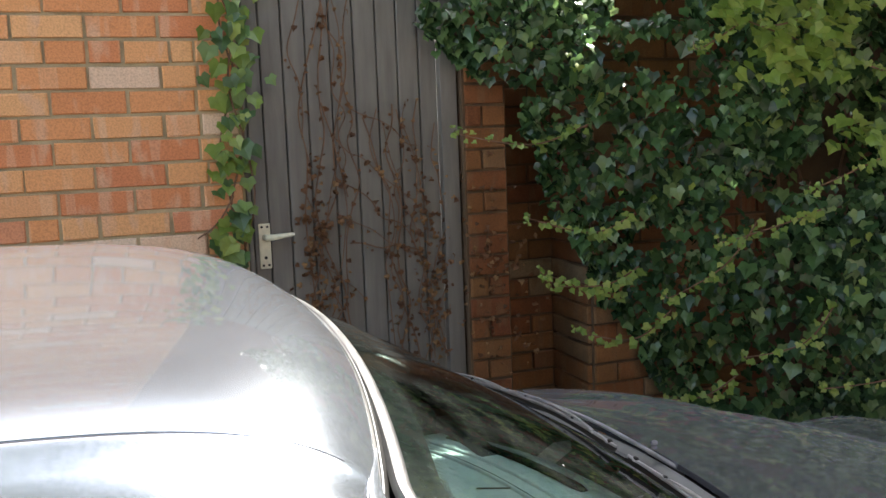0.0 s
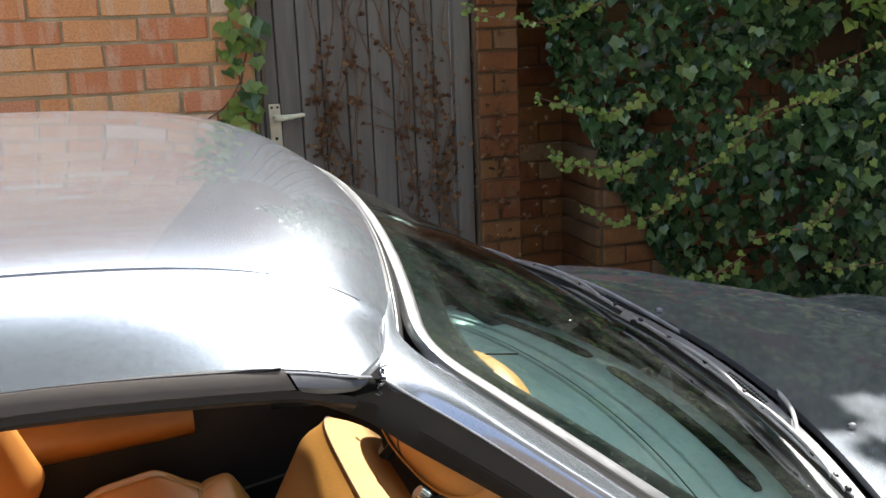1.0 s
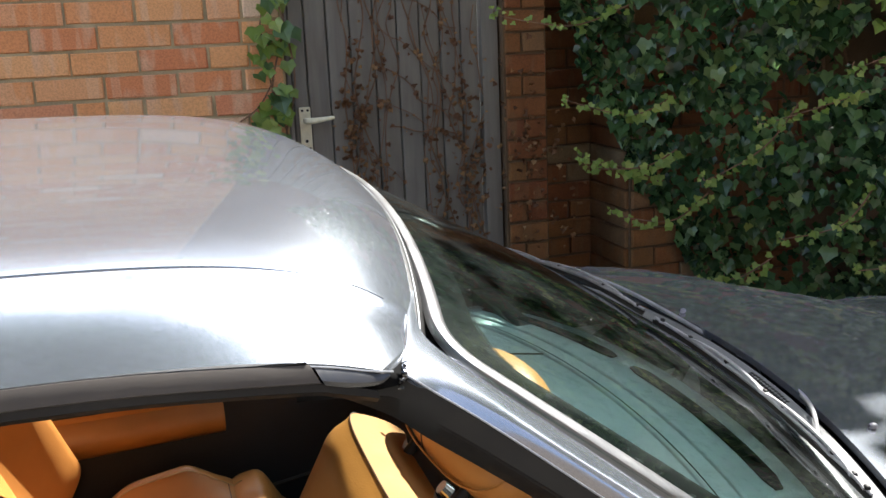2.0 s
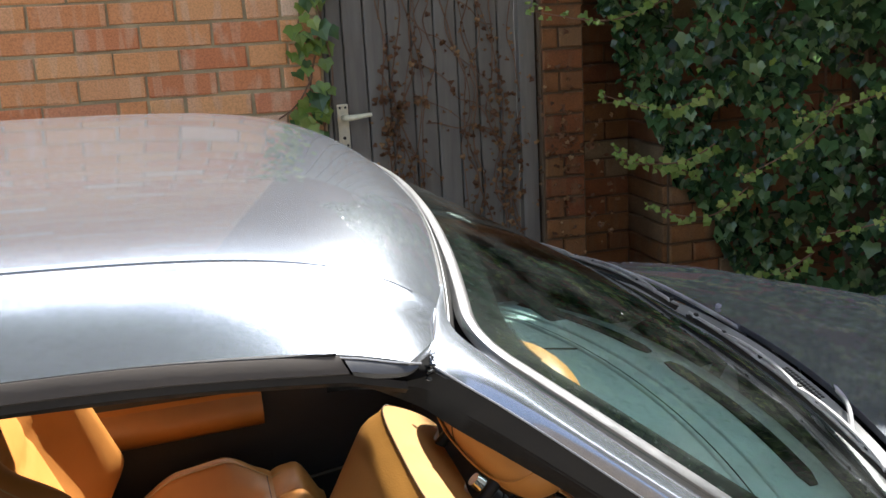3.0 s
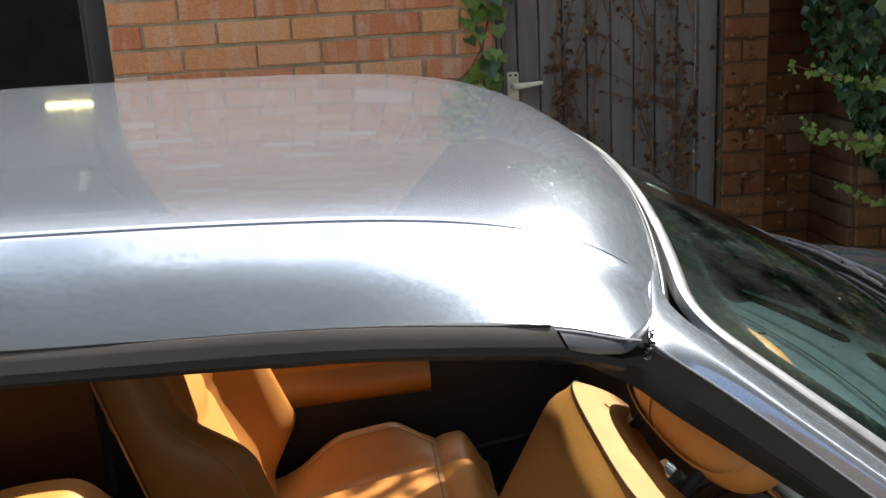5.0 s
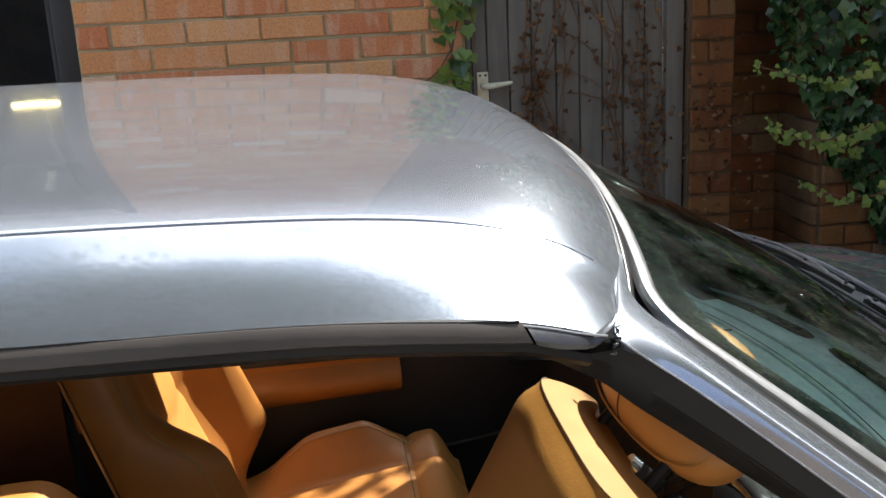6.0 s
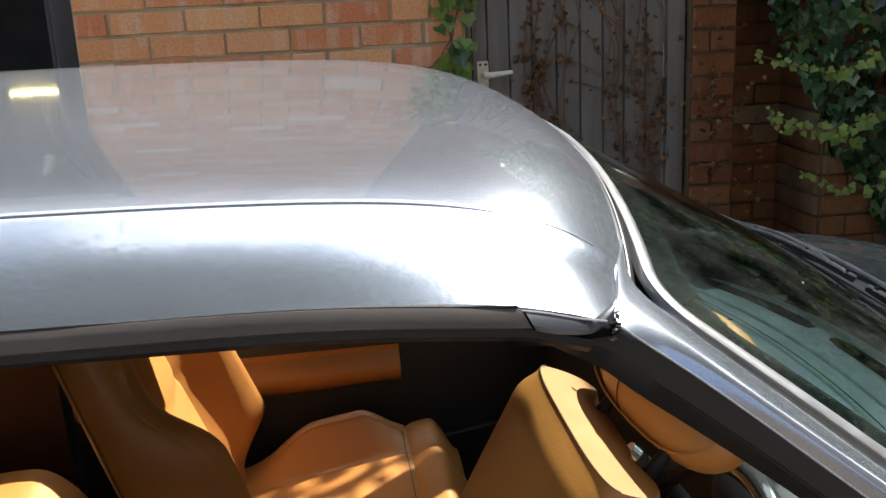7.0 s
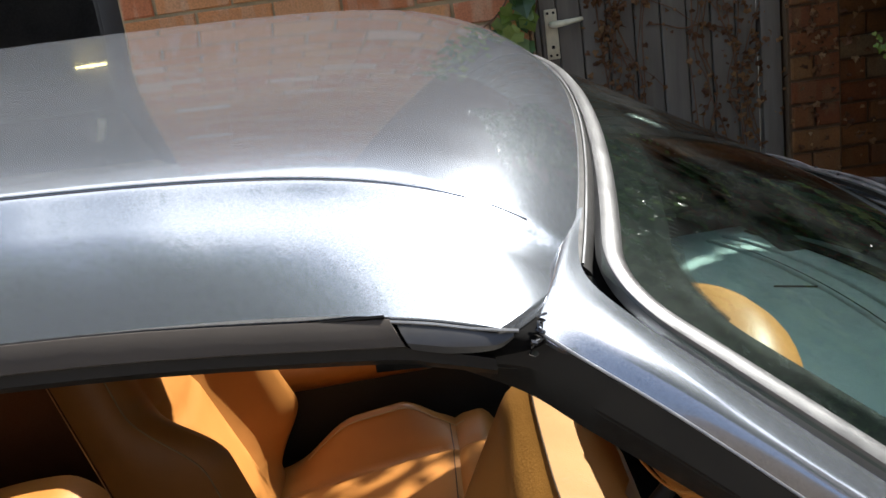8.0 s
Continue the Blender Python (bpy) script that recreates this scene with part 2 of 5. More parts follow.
# old mortar, its colour darkened to match the walls in ivy shade
MORTARSHADE = surface("old_mortar_painted_shade", (0.105, 0.062, 0.030), 0.95, var=0.3, scale=7, fine=120, bump=0.7, dist=0.004)
MORTAR = surface("sandy_mortar", (0.36, 0.285, 0.165), 0.95, var=0.25, scale=9, fine=120, bump=0.7, dist=0.004)
GATEWOOD = surface("grey_painted_boards", (0.155, 0.142, 0.120), 0.62, var=0.22, scale=5, fine=70, bump=0.35, dist=0.002, stretch=(6, 6, 0.6))
CREAM = surface("cream_paint", (0.72, 0.68, 0.50), 0.4, var=0.12, scale=30, bump=0.1)
BLACKFRAME = surface("black_painted_frame", (0.016, 0.016, 0.018), 0.45, var=0.3)
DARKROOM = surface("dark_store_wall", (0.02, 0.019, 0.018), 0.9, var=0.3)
CONCRETE = surface("worn_concrete_drive", (0.36, 0.34, 0.30), 0.92, var=0.25, scale=1.5, fine=90, bump=0.6, dist=0.004)
RENDERWALL = surface("house_render", (0.55, 0.50, 0.42), 0.9, var=0.12, scale=2, fine=90, bump=0.4)
# for the unseen added walls; tone picked for the light they bounce
UNSEENWALL = surface("unseen_wall_brown", (0.25, 0.20, 0.16), 0.9, var=0.2, scale=2, fine=90, bump=0.4)
OLDWALL = surface("dark_brick_far_wall", (0.16, 0.09, 0.06), 0.9, var=0.3, scale=3)
SLATE = surface("roof_tiles", (0.12, 0.07, 0.05), 0.8, var=0.3)
STEM = surface("brown_vine_stem", (0.16, 0.085, 0.045), 0.85, var=0.3, scale=30)
STEMGREEN = surface("green_stem", (0.16, 0.17, 0.05), 0.7, var=0.3, scale=30)
IVY = leaf_material("ivy_leaf", [(0.0, (0.020, 0.045, 0.018)), (0.35, (0.046, 0.100, 0.036)), (0.75, (0.095, 0.180, 0.060)), (1.0, (0.19, 0.28, 0.10))], 0.27)
IVYMID = leaf_material("fresh_ivy_leaf", [(0.0, (0.045, 0.095, 0.030)), (0.5, (0.11, 0.20, 0.060)), (1.0, (0.24, 0.34, 0.10))], 0.38)
IVYYOUNG = leaf_material("young_ivy_leaf", [(0.0, (0.13, 0.20, 0.03)), (0.5, (0.20, 0.30, 0.05)), (1.0, (0.30, 0.36, 0.08))], 0.4)
DEADLEAF = leaf_material("dead_leaf", [(0.0, (0.10, 0.045, 0.02)), (0.6, (0.20, 0.095, 0.04)), (1.0, (0.34, 0.20, 0.09))], 0.75)
HEDGE = leaf_material("tree_leaf", [(0.0, (0.02, 0.045, 0.015)), (1.0, (0.07, 0.13, 0.035))], 0.45)
TYRE = surface("tyre_rubber", (0.02, 0.02, 0.02), 0.85, fine=90, bump=0.4)
LENSGLASS = surface("lamp_lens", (0.5, 0.52, 0.54), 0.1, var=0.05, bump=0.0, coat=1.0)
REDLENS = surface("red_lamp_lens", (0.35, 0.02, 0.02), 0.15, var=0.05, bump=0.0, coat=1.0)


# ---- mesh helpers ----
def part(name, bm, mat, parent=None, label="", smooth=True):
    """Links a bmesh as one mesh object, under a thing or a part."""
    me = bpy.data.meshes.new(name)
    bmesh.ops.recalc_face_normals(bm, faces=bm.faces)
    bm.to_mesh(me)
    bm.free()
    me.materials.append(mat)
    if smooth:
        me.polygons.foreach_set("use_smooth", [True] * len(me.polygons))
        me.set_sharp_from_angle(angle=radians(38))
    ob = new(name, me)
    ob.parent = parent
    if label:
        tagged(ob, label)
    return ob


def raw(name, verts, faces, mat, parent=None, label="", smooth=True, sharp=True):
    me = bpy.data.meshes.new(name)
    me.from_pydata([tuple(v) for v in verts], [], faces)
    me.materials.append(mat)
    if smooth:
        me.polygons.foreach_set("use_smooth", [True] * len(me.polygons))
        if sharp:
            me.set_sharp_from_angle(angle=radians(38))
    ob = new(name, me)
    ob.parent = parent
    if label:
        tagged(ob, label)
    return ob


def thing(name, label, category, m=None, group="", kind=""):
    ob = new(name)
    if m is not None:
        ob.matrix_world = m
    return tagged(ob, label, category, group, kind)


def add_grid(bm, pts, flip=False, closed=False):
    """Joins rows of points into a sheet of quads; closed: each row runs round."""
    rows = [[bm.verts.new(p) for p in row] for row in pts]
    n = len(rows[0])
    for a, b in zip(rows, rows[1:]):
        for k in range(n if closed else n - 1):
            q = [a[k], a[(k + 1) % n], b[(k + 1) % n], b[k]]
            bm.faces.new(q[::-1] if flip else q)
    return rows


def shell(pts, thick, out):
    """A sheet of points with thickness: the second skin lies thick metres along -out(p)."""
    bm = bmesh.new()
    inner = [[Vector(p) - Vector(out) * thick if not callable(out) else Vector(p) - out(p) * thick for p in row] for row in pts]
    a, b = add_grid(bm, pts), add_grid(bm, inner, True)
    nr, nc = len(pts), len(pts[0])
    ring = [(0, k) for k in range(nc)] + [(r, nc - 1) for r in range(1, nr)] + [(nr - 1, k) for k in range(nc - 2, -1, -1)] + [(r, 0) for r in range(nr - 2, 0, -1)]
    for (r0, c0), (r1, c1) in zip(ring, ring[1:] + ring[:1]):
        bm.faces.new([a[r0][c0], b[r0][c0], b[r1][c1], a[r1][c1]])
    return bm


def add_box(bm, x0, x1, y0, y1, z0, z1, bevel=0.0):
    m = Matrix.LocRotScale(((x0 + x1) / 2, (y0 + y1) / 2, (z0 + z1) / 2), None, (x1 - x0, y1 - y0, z1 - z0))
    g = bmesh.ops.create_cube(bm, size=1, matrix=m)
    if bevel:
        edges = {e for v in g["verts"] for e in v.link_edges}
        bmesh.ops.bevel(bm, geom=list(edges), offset=bevel, segments=2, affect="EDGES", profile=0.6)
    return g["verts"]


def box(x0, x1, y0, y1, z0, z1, bevel=0.0):
    bm = bmesh.new()
    add_box(bm, x0, x1, y0, y1, z0, z1, bevel)
    return bm


def add_tube(bm, path, radius, sides=8, cap=True):
    """A round bar along a path; radius is one number or one for each point."""
    path = [Vector(p) for p in path]
    rad = radius if isinstance(radius, (list, tuple)) else [radius] * len(path)
    rows, up = [], Vector((0.13, 0.21, 0.97))
    for k, p in enumerate(path):
        d = (path[min(k + 1, len(path) - 1)] - path[max(k - 1, 0)]).normalized()
        s = d.cross(up).normalized() if abs(d.dot(up)) < 0.98 else d.cross(Vector((1, 0, 0))).normalized()
        t = s.cross(d)
        rows.append([p + rad[k] * (math.cos(a) * s + math.sin(a) * t) for a in [2 * math.pi * j / sides for j in range(sides)]])
    made = add_grid(bm, rows, closed=True)
    if cap:
        bm.faces.new(made[0][::-1]), bm.faces.new(made[-1])


def tube(path, radius, sides=8):
    bm = bmesh.new()
    add_tube(bm, path, radius, sides)
    return bm


def lerp_line(pts, s):
    """A point on a smooth line through pts, s from 0 to 1."""
    n = len(pts) - 1
    k = min(int(s * n), n - 1)
    f = s * n - k
    p = [Vector(pts[max(0, min(n, k + j))]) for j in (-1, 0, 1, 2)]
    return 0.5 * (2 * p[1] + (p[2] - p[0]) * f + (2 * p[0] - 5 * p[1] + 4 * p[2] - p[3]) * f * f + (3 * p[1] - p[0] - 3 * p[2] + p[3]) * f ** 3)


def smooth_line(pts, n):
    return [lerp_line(pts, k / (n - 1)) for k in range(n)]


def blob(rx, ry, rz, power=3.0, nu=28, nv=16, warp=None):
    """A rounded pad: a superellipsoid, shaped further by warp."""
    bm = bmesh.new()

    def se(c, e):
        return math.copysign(abs(c) ** e, c)
    e = 2 / power
    rows = []
    for j in range(1, nv):
        ph = -math.pi / 2 + math.pi * j / nv
        row = []
        for i in range(nu):
            th = 2 * math.pi * i / nu
            p = Vector((rx * se(math.cos(ph), e) * se(math.cos(th), e), ry * se(math.cos(ph), e) * se(math.sin(th), e), rz * se(math.sin(ph), e)))
            row.append(warp(p) if warp else p)
        rows.append(row)
    made = add_grid(bm, rows, closed=True)
    for row, sgn in ((made[0], -1), (made[-1], 1)):
        p = Vector((0, 0, sgn * rz))
        v = bm.verts.new(warp(p) if warp else p)
        for i in range(nu):
            bm.faces.new([row[i], row[(i + 1) % nu], v])
    return bm


# ---- ground and walls ----
SLOPE = math.tan(radians(3))
WALL_Y = 3.13


def ground_z(y):
    return 0.095 + SLOPE * (min(max(y, -3.0), 3.4) - 1.17)


def ground_sheet():
    bm = bmesh.new()
    ys = [-400, -60, -12, -3, -1.5, 0, 1.5, 3.4, 12, 60, 400]
    xs = [-400, -60, -12, -4, 0, 4, 12, 60, 400]
    add_grid(bm, [[(x, y, ground_z(y)) for x in xs] for y in ys])
    ob = part("ground", bm, CONCRETE)
    return tagged(ob, "worn pale concrete driveway rising gently towards the house", "ground", kind="structure")


ground_sheet()

COURSE, PITCH, Z0 = 0.0820, 0.232, 1.382


def brick_mesh(name, length, seed):
    """One facing brick with soft, slightly uneven edges; its face looks to -y."""
    rnd = random.Random(seed)
    bm = box(-length / 2, length / 2, 0, 0.06, 0.005, COURSE - 0.005)
    bmesh.ops.bevel(bm, geom=[e for e in bm.edges if all(v.co.y < 0.01 for v in e.verts)], offset=0.004, segments=1, affect="EDGES")
    for v in bm.verts:
        v.co += Vector((rnd.uniform(-1, 1) * 0.0016, rnd.uniform(-1, 1) * 0.0015, rnd.uniform(-1, 1) * 0.0016))
    me = bpy.data.meshes.new(name)
    bm.to_mesh(me)
    bm.free()
    return me


EVEN, ODD = (-0.702, -0.450, -0.236, 0.004, 0.232), (-0.827, -0.580, -0.332, -0.111, 0.116)      # upright joints of the house wall
CUTS = {-1: (-0.238,), 1: (0.252,), 3: (0.237,), 5: (0.237,), 6: (-0.107, 0.151)}      # courses with cut bricks


def lay_bricks(parent, x0, x1, k0, k1, y, mat, seed, house=False):
    """Courses k0 to k1 of stretchers between x0 and x1, each brick a piece on shared meshes."""
    rnd = random.Random(seed)
    shared = {}
    for k in range(k0, k1):
        z = Z0 + k * COURSE
        joints = [x0]
        if house:
            joints += [x + rnd.uniform(-0.004, 0.004) for x in (EVEN if k % 2 == 0 else ODD) + CUTS.get(k, ())]
        else:
            x = (0.0 if k % 2 == 0 else 0.115) + PITCH * math.ceil((x0 - 0.25) / PITCH) - PITCH
            while x < x1:
                j = x + rnd.uniform(-0.010, 0.010)
                if x0 + 0.05 < j < x1 - 0.05:
                    joints.append(j)
                x += PITCH
        joints = sorted(joints) + [x1]
        for a, b in zip(joints, joints[1:]):
            size = round(b - a - 0.010, 2)
            if size < 0.03:
                continue
            key = (size, rnd.randrange(3))
            if key not in shared:
                shared[key] = brick_mesh("brick", size, len(shared) + seed)
                shared[key].materials.append(mat)
            ob = new("brick", shared[key])
            ob.parent = parent
            ob.location = ((a + b) / 2, y + rnd.uniform(-0.0025, 0.0025), z + rnd.uniform(-0.0015, 0.0015))
            ob.rotation_euler = (0, rnd.uniform(-0.006, 0.006), rnd.uniform(-0.006, 0.006))


OPEN_X, GATE_X0, GATE_X1 = -0.94, 0.375, 1.195
wall_house = tagged(part("wall_house", box(OPEN_X, GATE_X0, WALL_Y + 0.004, WALL_Y + 0.22, 0.1, 4.6), MORTAR, smooth=False),
                    "orange-red brick house wall with sandy mortar joints", "wall", kind="structure")
wall_gable = tagged(part("wall_lintel", box(-4.2, OPEN_X, WALL_Y + 0.008, WALL_Y + 0.22, 4.2, 4.6), MORTAR, smooth=False),
                    "brick wall above the dark open store", "wall", kind="structure")
wall_right = tagged(part("wall_garden", box(1.74, 6.5, WALL_Y - 0.012, WALL_Y + 0.2, 0.1, 2.5), MORTARSHADE, smooth=False),
                    "old brick garden wall with the ivy's shade put into its colour", "wall", kind="structure")
wall_pier = tagged(part("wall_pier", box(GATE_X1 + 0.005, 1.375, WALL_Y - 0.012, WALL_Y + 0.6, 0.1, 2.5), MORTARSHADE, smooth=False),
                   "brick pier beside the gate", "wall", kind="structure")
wall_niche = tagged(part("wall_niche", box(1.377, 2.1, WALL_Y + 0.33, WALL_Y + 0.5, 0.1, 2.5), MORTARSHADE, smooth=False),
                    "recessed stretch of old brick wall with shade put into its colour", "wall", kind="structure")
wall_far = tagged(part("wall_store_side", box(-7.5, -4.2, WALL_Y + 0.0, WALL_Y + 0.22, 0.1, 4.6), RENDERWALL, smooth=False),
                  "plain rendered wall beyond the store opening", "wall", kind="structure")
# added out of view; its height keeps bright sky off the roof's reflection
wall_skyblock = tagged(part("wall_skyblock", box(0.2, 9.5, 5.6, 5.8, 0.1, 7.8), OLDWALL, smooth=False),
                        "plain unseen wall added behind the gate to block bright sky", "wall", kind="structure")
# unseen blocker that dims the bonnet and darkens the pillar's reflection
wall_east = tagged(part("wall_east", box(6.6, 6.8, -4.99, 2.0, -0.4, 8.0), UNSEENWALL, smooth=False),
                   "plain brown unseen wall added at the drive's end to cut sky light", "wall", kind="structure")
# added to fill a gap that mirrored white in the windscreen
wall_corner = tagged(part("wall_corner", box(6.6, 6.8, 2.004, 3.3, -0.4, 3.1), UNSEENWALL, smooth=False),
                     "low plain unseen wall added in the corner to stop a glare on the glass", "wall", kind="structure")
# made-up wall: hides low sky and bounces sun towards the car
wall_back = tagged(part("wall_bounce", box(-7.5, 6.5, -5.2, -5.0, -0.4, 5.0), UNSEENWALL, smooth=False),
                   "plain brown unseen wall added across the drive to block and bounce light", "wall", kind="structure")


def store_room():
    """The dark open store to the side of the house: walls, ceiling and a black frame at its mouth."""
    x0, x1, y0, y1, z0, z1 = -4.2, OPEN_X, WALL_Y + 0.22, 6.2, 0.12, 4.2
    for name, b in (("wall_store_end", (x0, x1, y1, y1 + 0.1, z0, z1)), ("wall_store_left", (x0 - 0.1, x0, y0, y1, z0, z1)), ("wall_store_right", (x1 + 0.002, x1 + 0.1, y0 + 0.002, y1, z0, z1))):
        tagged(part(name, box(*b), DARKROOM, smooth=False), "near-black inside wall of the store", "wall", kind="structure")
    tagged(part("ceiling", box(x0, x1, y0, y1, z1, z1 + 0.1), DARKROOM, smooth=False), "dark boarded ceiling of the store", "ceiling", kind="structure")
    f = tagged(part("door_frame", box(x1 - 0.075, x1 - 0.003, WALL_Y + 0.03, WALL_Y + 0.14, 0.14, 4.195, 0.006), BLACKFRAME), "black painted timber frame of the open store", "door frame", kind="structure")
    part("stop", box(x1 - 0.10, x1 - 0.078, WALL_Y + 0.07, WALL_Y + 0.12, 0.14, 4.195, 0.004), BLACKFRAME, f)
    return f


store_room()


def strip_lamp():
    """A short warm strip lamp burning inside the store."""
    l = thing("strip_lamp", "short warm strip lamp glowing inside the dark store", "lamp", Matrix.Translation((-1.31, 4.0, 2.0)))
    part("housing", box(-0.14, 0.14, -0.02, 0.03, 0.012, 0.04, 0.004), BLACKFRAME, l)
    m, nt, b = material("warm_glow")
    b.inputs["Emission Color"].default_value, b.inputs["Emission Strength"].default_value = (1.0, 0.80, 0.30, 1), 9.0
    part("tube", tube([(-0.125, 0, 0), (0.125, 0, 0)], 0.0040, 10), m, l)
    part("bracket", box(-0.01, 0.01, -0.005, 0.005, 0.04, 2.19), BLACKFRAME, l)
    return l


strip_lamp()
brace = part("timber_brace", tube([(-1.17, 3.24, 2.86), (-1.20, 3.24, 3.08), (-1.25, 3.24, 3.36)], 0.018, 8), CREAM)
tagged(brace, "pale slanting brace in the mouth of the store", "brace", kind="structure")


def gate():
    g = thing("garden_gate", "grey painted vertical board gate with dead vines on it", "gate", Matrix.Translation((0, WALL_Y + 0.035, 0)))
    z0, z1 = ground_z(3.1) + 0.04, 2.25
    xs = [0.40, 0.458, 0.538, 0.622, 0.712, 0.800, 0.886, 0.966, 1.048, 1.118]
    for k, (a, b) in enumerate(zip(xs, xs[1:])):
        bm = box(a + 0.002, b - 0.002, 0, 0.022, z0, z1)
        bmesh.ops.bevel(bm, geom=[e for e in bm.edges if all(v.co.y < 0.01 for v in e.verts)], offset=0.0035, segments=1, affect="EDGES")
        ob = part("board", bm, GATEWOOD, g, smooth=False)
        ob.location.y = 0.0015 * math.sin(k * 2.3)
    for z in (z0 + 0.25, 1.1, z1 - 0.25):
        part("ledge", box(0.40, 1.115, 0.024, 0.055, z, z + 0.1, 0.004), GATEWOOD, g)
    part("backing", box(0.40, 1.118, 0.0225, 0.0235, z0, z1), BLACKFRAME, g)
    for a, b in ((GATE_X0 + 0.004, 0.396), (1.124, GATE_X1 - 0.004)):
        part("post", box(a, b, -0.02, 0.08, z0 - 0.02, z1 + 0.03, 0.006), GATEWOOD, g)
    return g


gate()


def gate_handle():
    h = thing("gate_handle", "cream painted lever handle on a long keyhole plate", "handle", Matrix.Translation((0.437, WALL_Y + 0.034, 1.235)))
    plate = box(-0.021, 0.021, -0.008, 0.002, -0.085, 0.078, 0.004)
    p = part("plate", plate, CREAM, h)
    for z in (0.066, -0.072):
        for x in (-0.010, 0.010):
            part("screw", tube([(x, -0.012, z), (x, -0.004, z)], 0.0045, 8), RUBBER, p)
    part("keyhole", tube([(0, -0.0095, -0.045), (0, -0.006, -0.045)], 0.006, 10), RUBBER, p)
    lev = smooth_line([(0, -0.006, 0.030), (0.0, -0.040, 0.030), (0.018, -0.056, 0.031), (0.055, -0.058, 0.034), (0.098, -0.052, 0.038)], 14)
    part("lever", tube(lev, [0.010, 0.010, 0.0105, 0.011, 0.0115, 0.0115, 0.0115, 0.011, 0.0105, 0.010, 0.009, 0.0085, 0.008, 0.006], 10), CREAM, h)
    return h


gate_handle()


# ---- the car ----
CAR = Matrix.Translation((0.155, 1.17, 0.03)) @ pose(0, 0, 0, 3, 0, 0)
FLOOR = 0.065      # the ground in the car's own frame
car = thing("car", "silver-grey metallic coupe parked with its window down and tan leather seats", "car", CAR)


def step(a, b, x):
    t = min(max((x - a) / (b - a), 0.0), 1.0)
    return t * t * (3 - 2 * t)


ROOF_HALF, BEAD = 0.602, 0.492


def header_u(v):
    """The front edge of the roof: bowed, and rounded off at the corners."""
    return -0.0045 - 0.243 * v * v - 0.026 * (max(0.0, abs(v) - 0.48) / 0.11) ** 2.2


def roof_w(u, v):
    a = abs(v)
    w = 1.4292 - 0.65 * min(a, BEAD) ** 4
    if a > BEAD:
        b = a - BEAD
        w -= 0.46 * b + 1.05 * b * b
    d = max(0.0, header_u(v) - u)
    front = 0.0712 * math.exp(-d / 0.08) + 0.025 * math.exp(-d / 0.4)
    crown = 0.085 * v * v * max(0.0, 1 - 2.2 * v * v) * math.exp(-d / 0.12)
    return w - crown - front * (1 - 0.30 * v * v - 6.4 * max(0.0, a - 0.515)) - 0.075 * max(0.0, -u - 0.75) ** 1.9


def roof_rows(n_u=60, n_v=71, u_back=-1.35):
    vs = sorted(set([ROOF_HALF * math.sin(math.pi / 2 * (2 * k / (n_v - 1) - 1)) for k in range(n_v)] + [s * q for s in (-1, 1) for q in (BEAD - 0.006, BEAD - 0.002, BEAD + 0.002, BEAD + 0.006)]))
    rows = []
    for j in range(n_u):
        f = 1 - (1 - j / (n_u - 1)) ** 2.0
        rows.append([(u_back + (header_u(v) - u_back) * f, v, roof_w(u_back + (header_u(v) - u_back) * f, v)) for v in vs])
    rows.append([(header_u(v) + 0.0015, v, roof_w(header_u(v), v) - 0.0035) for v in vs])      # the hem turned down at the front
    return rows


part("roof", shell(roof_rows(), 0.004, (0, 0, 1)), PAINT, car)
liner = [[(u, v, roof_w(u, v) - 0.045) for v in np.linspace(-0.56, 0.56, 15)] for u in np.linspace(-1.3, -0.14, 20)]
part("headliner", shell(liner, 0.01, (0, 0, 1)), DARKPLASTIC, car)


def roof_groove(side):
    """The raised bead along the roof's side, which dies out short of the screen."""
    path = []
    for k in range(60):
        f = k / 59
        u = -1.34 + (-0.094 + 1.34) * f
        path.append((u, side * BEAD, roof_w(u, side * BEAD) - 0.0016))
    rad = [0.0027 * (1 - 0.22 * step(-0.30, -0.10, p[0])) for p in path]
    bm = bmesh.new()
    add_tube(bm, path, rad, 12)
    bead = part("roof_bead", bm, PAINT, car)
    # the shadow line above the bead, drawn as a thin black strip
    line = [(p[0], p[1] - side * 0.0032, roof_w(p[0], p[1] - side * 0.0032) - 0.0003) for p in path[:40]]
    part("bead_shadow", tube(line, [0.0005 * (1 - k / 42) for k in range(40)], 5), BLACKGAP, bead)
    return bead


def lofted(lines, n, mat, name, label="", parent=None, thick=0.006, out=(0, 0, 1)):
    rows = [smooth_line(line, n) for line in lines]
    return part(name, shell(rows, thick, out), mat, parent or car, label)


def mirrored(line, side):
    return [(u, -side * v, w) for u, v, w in line]


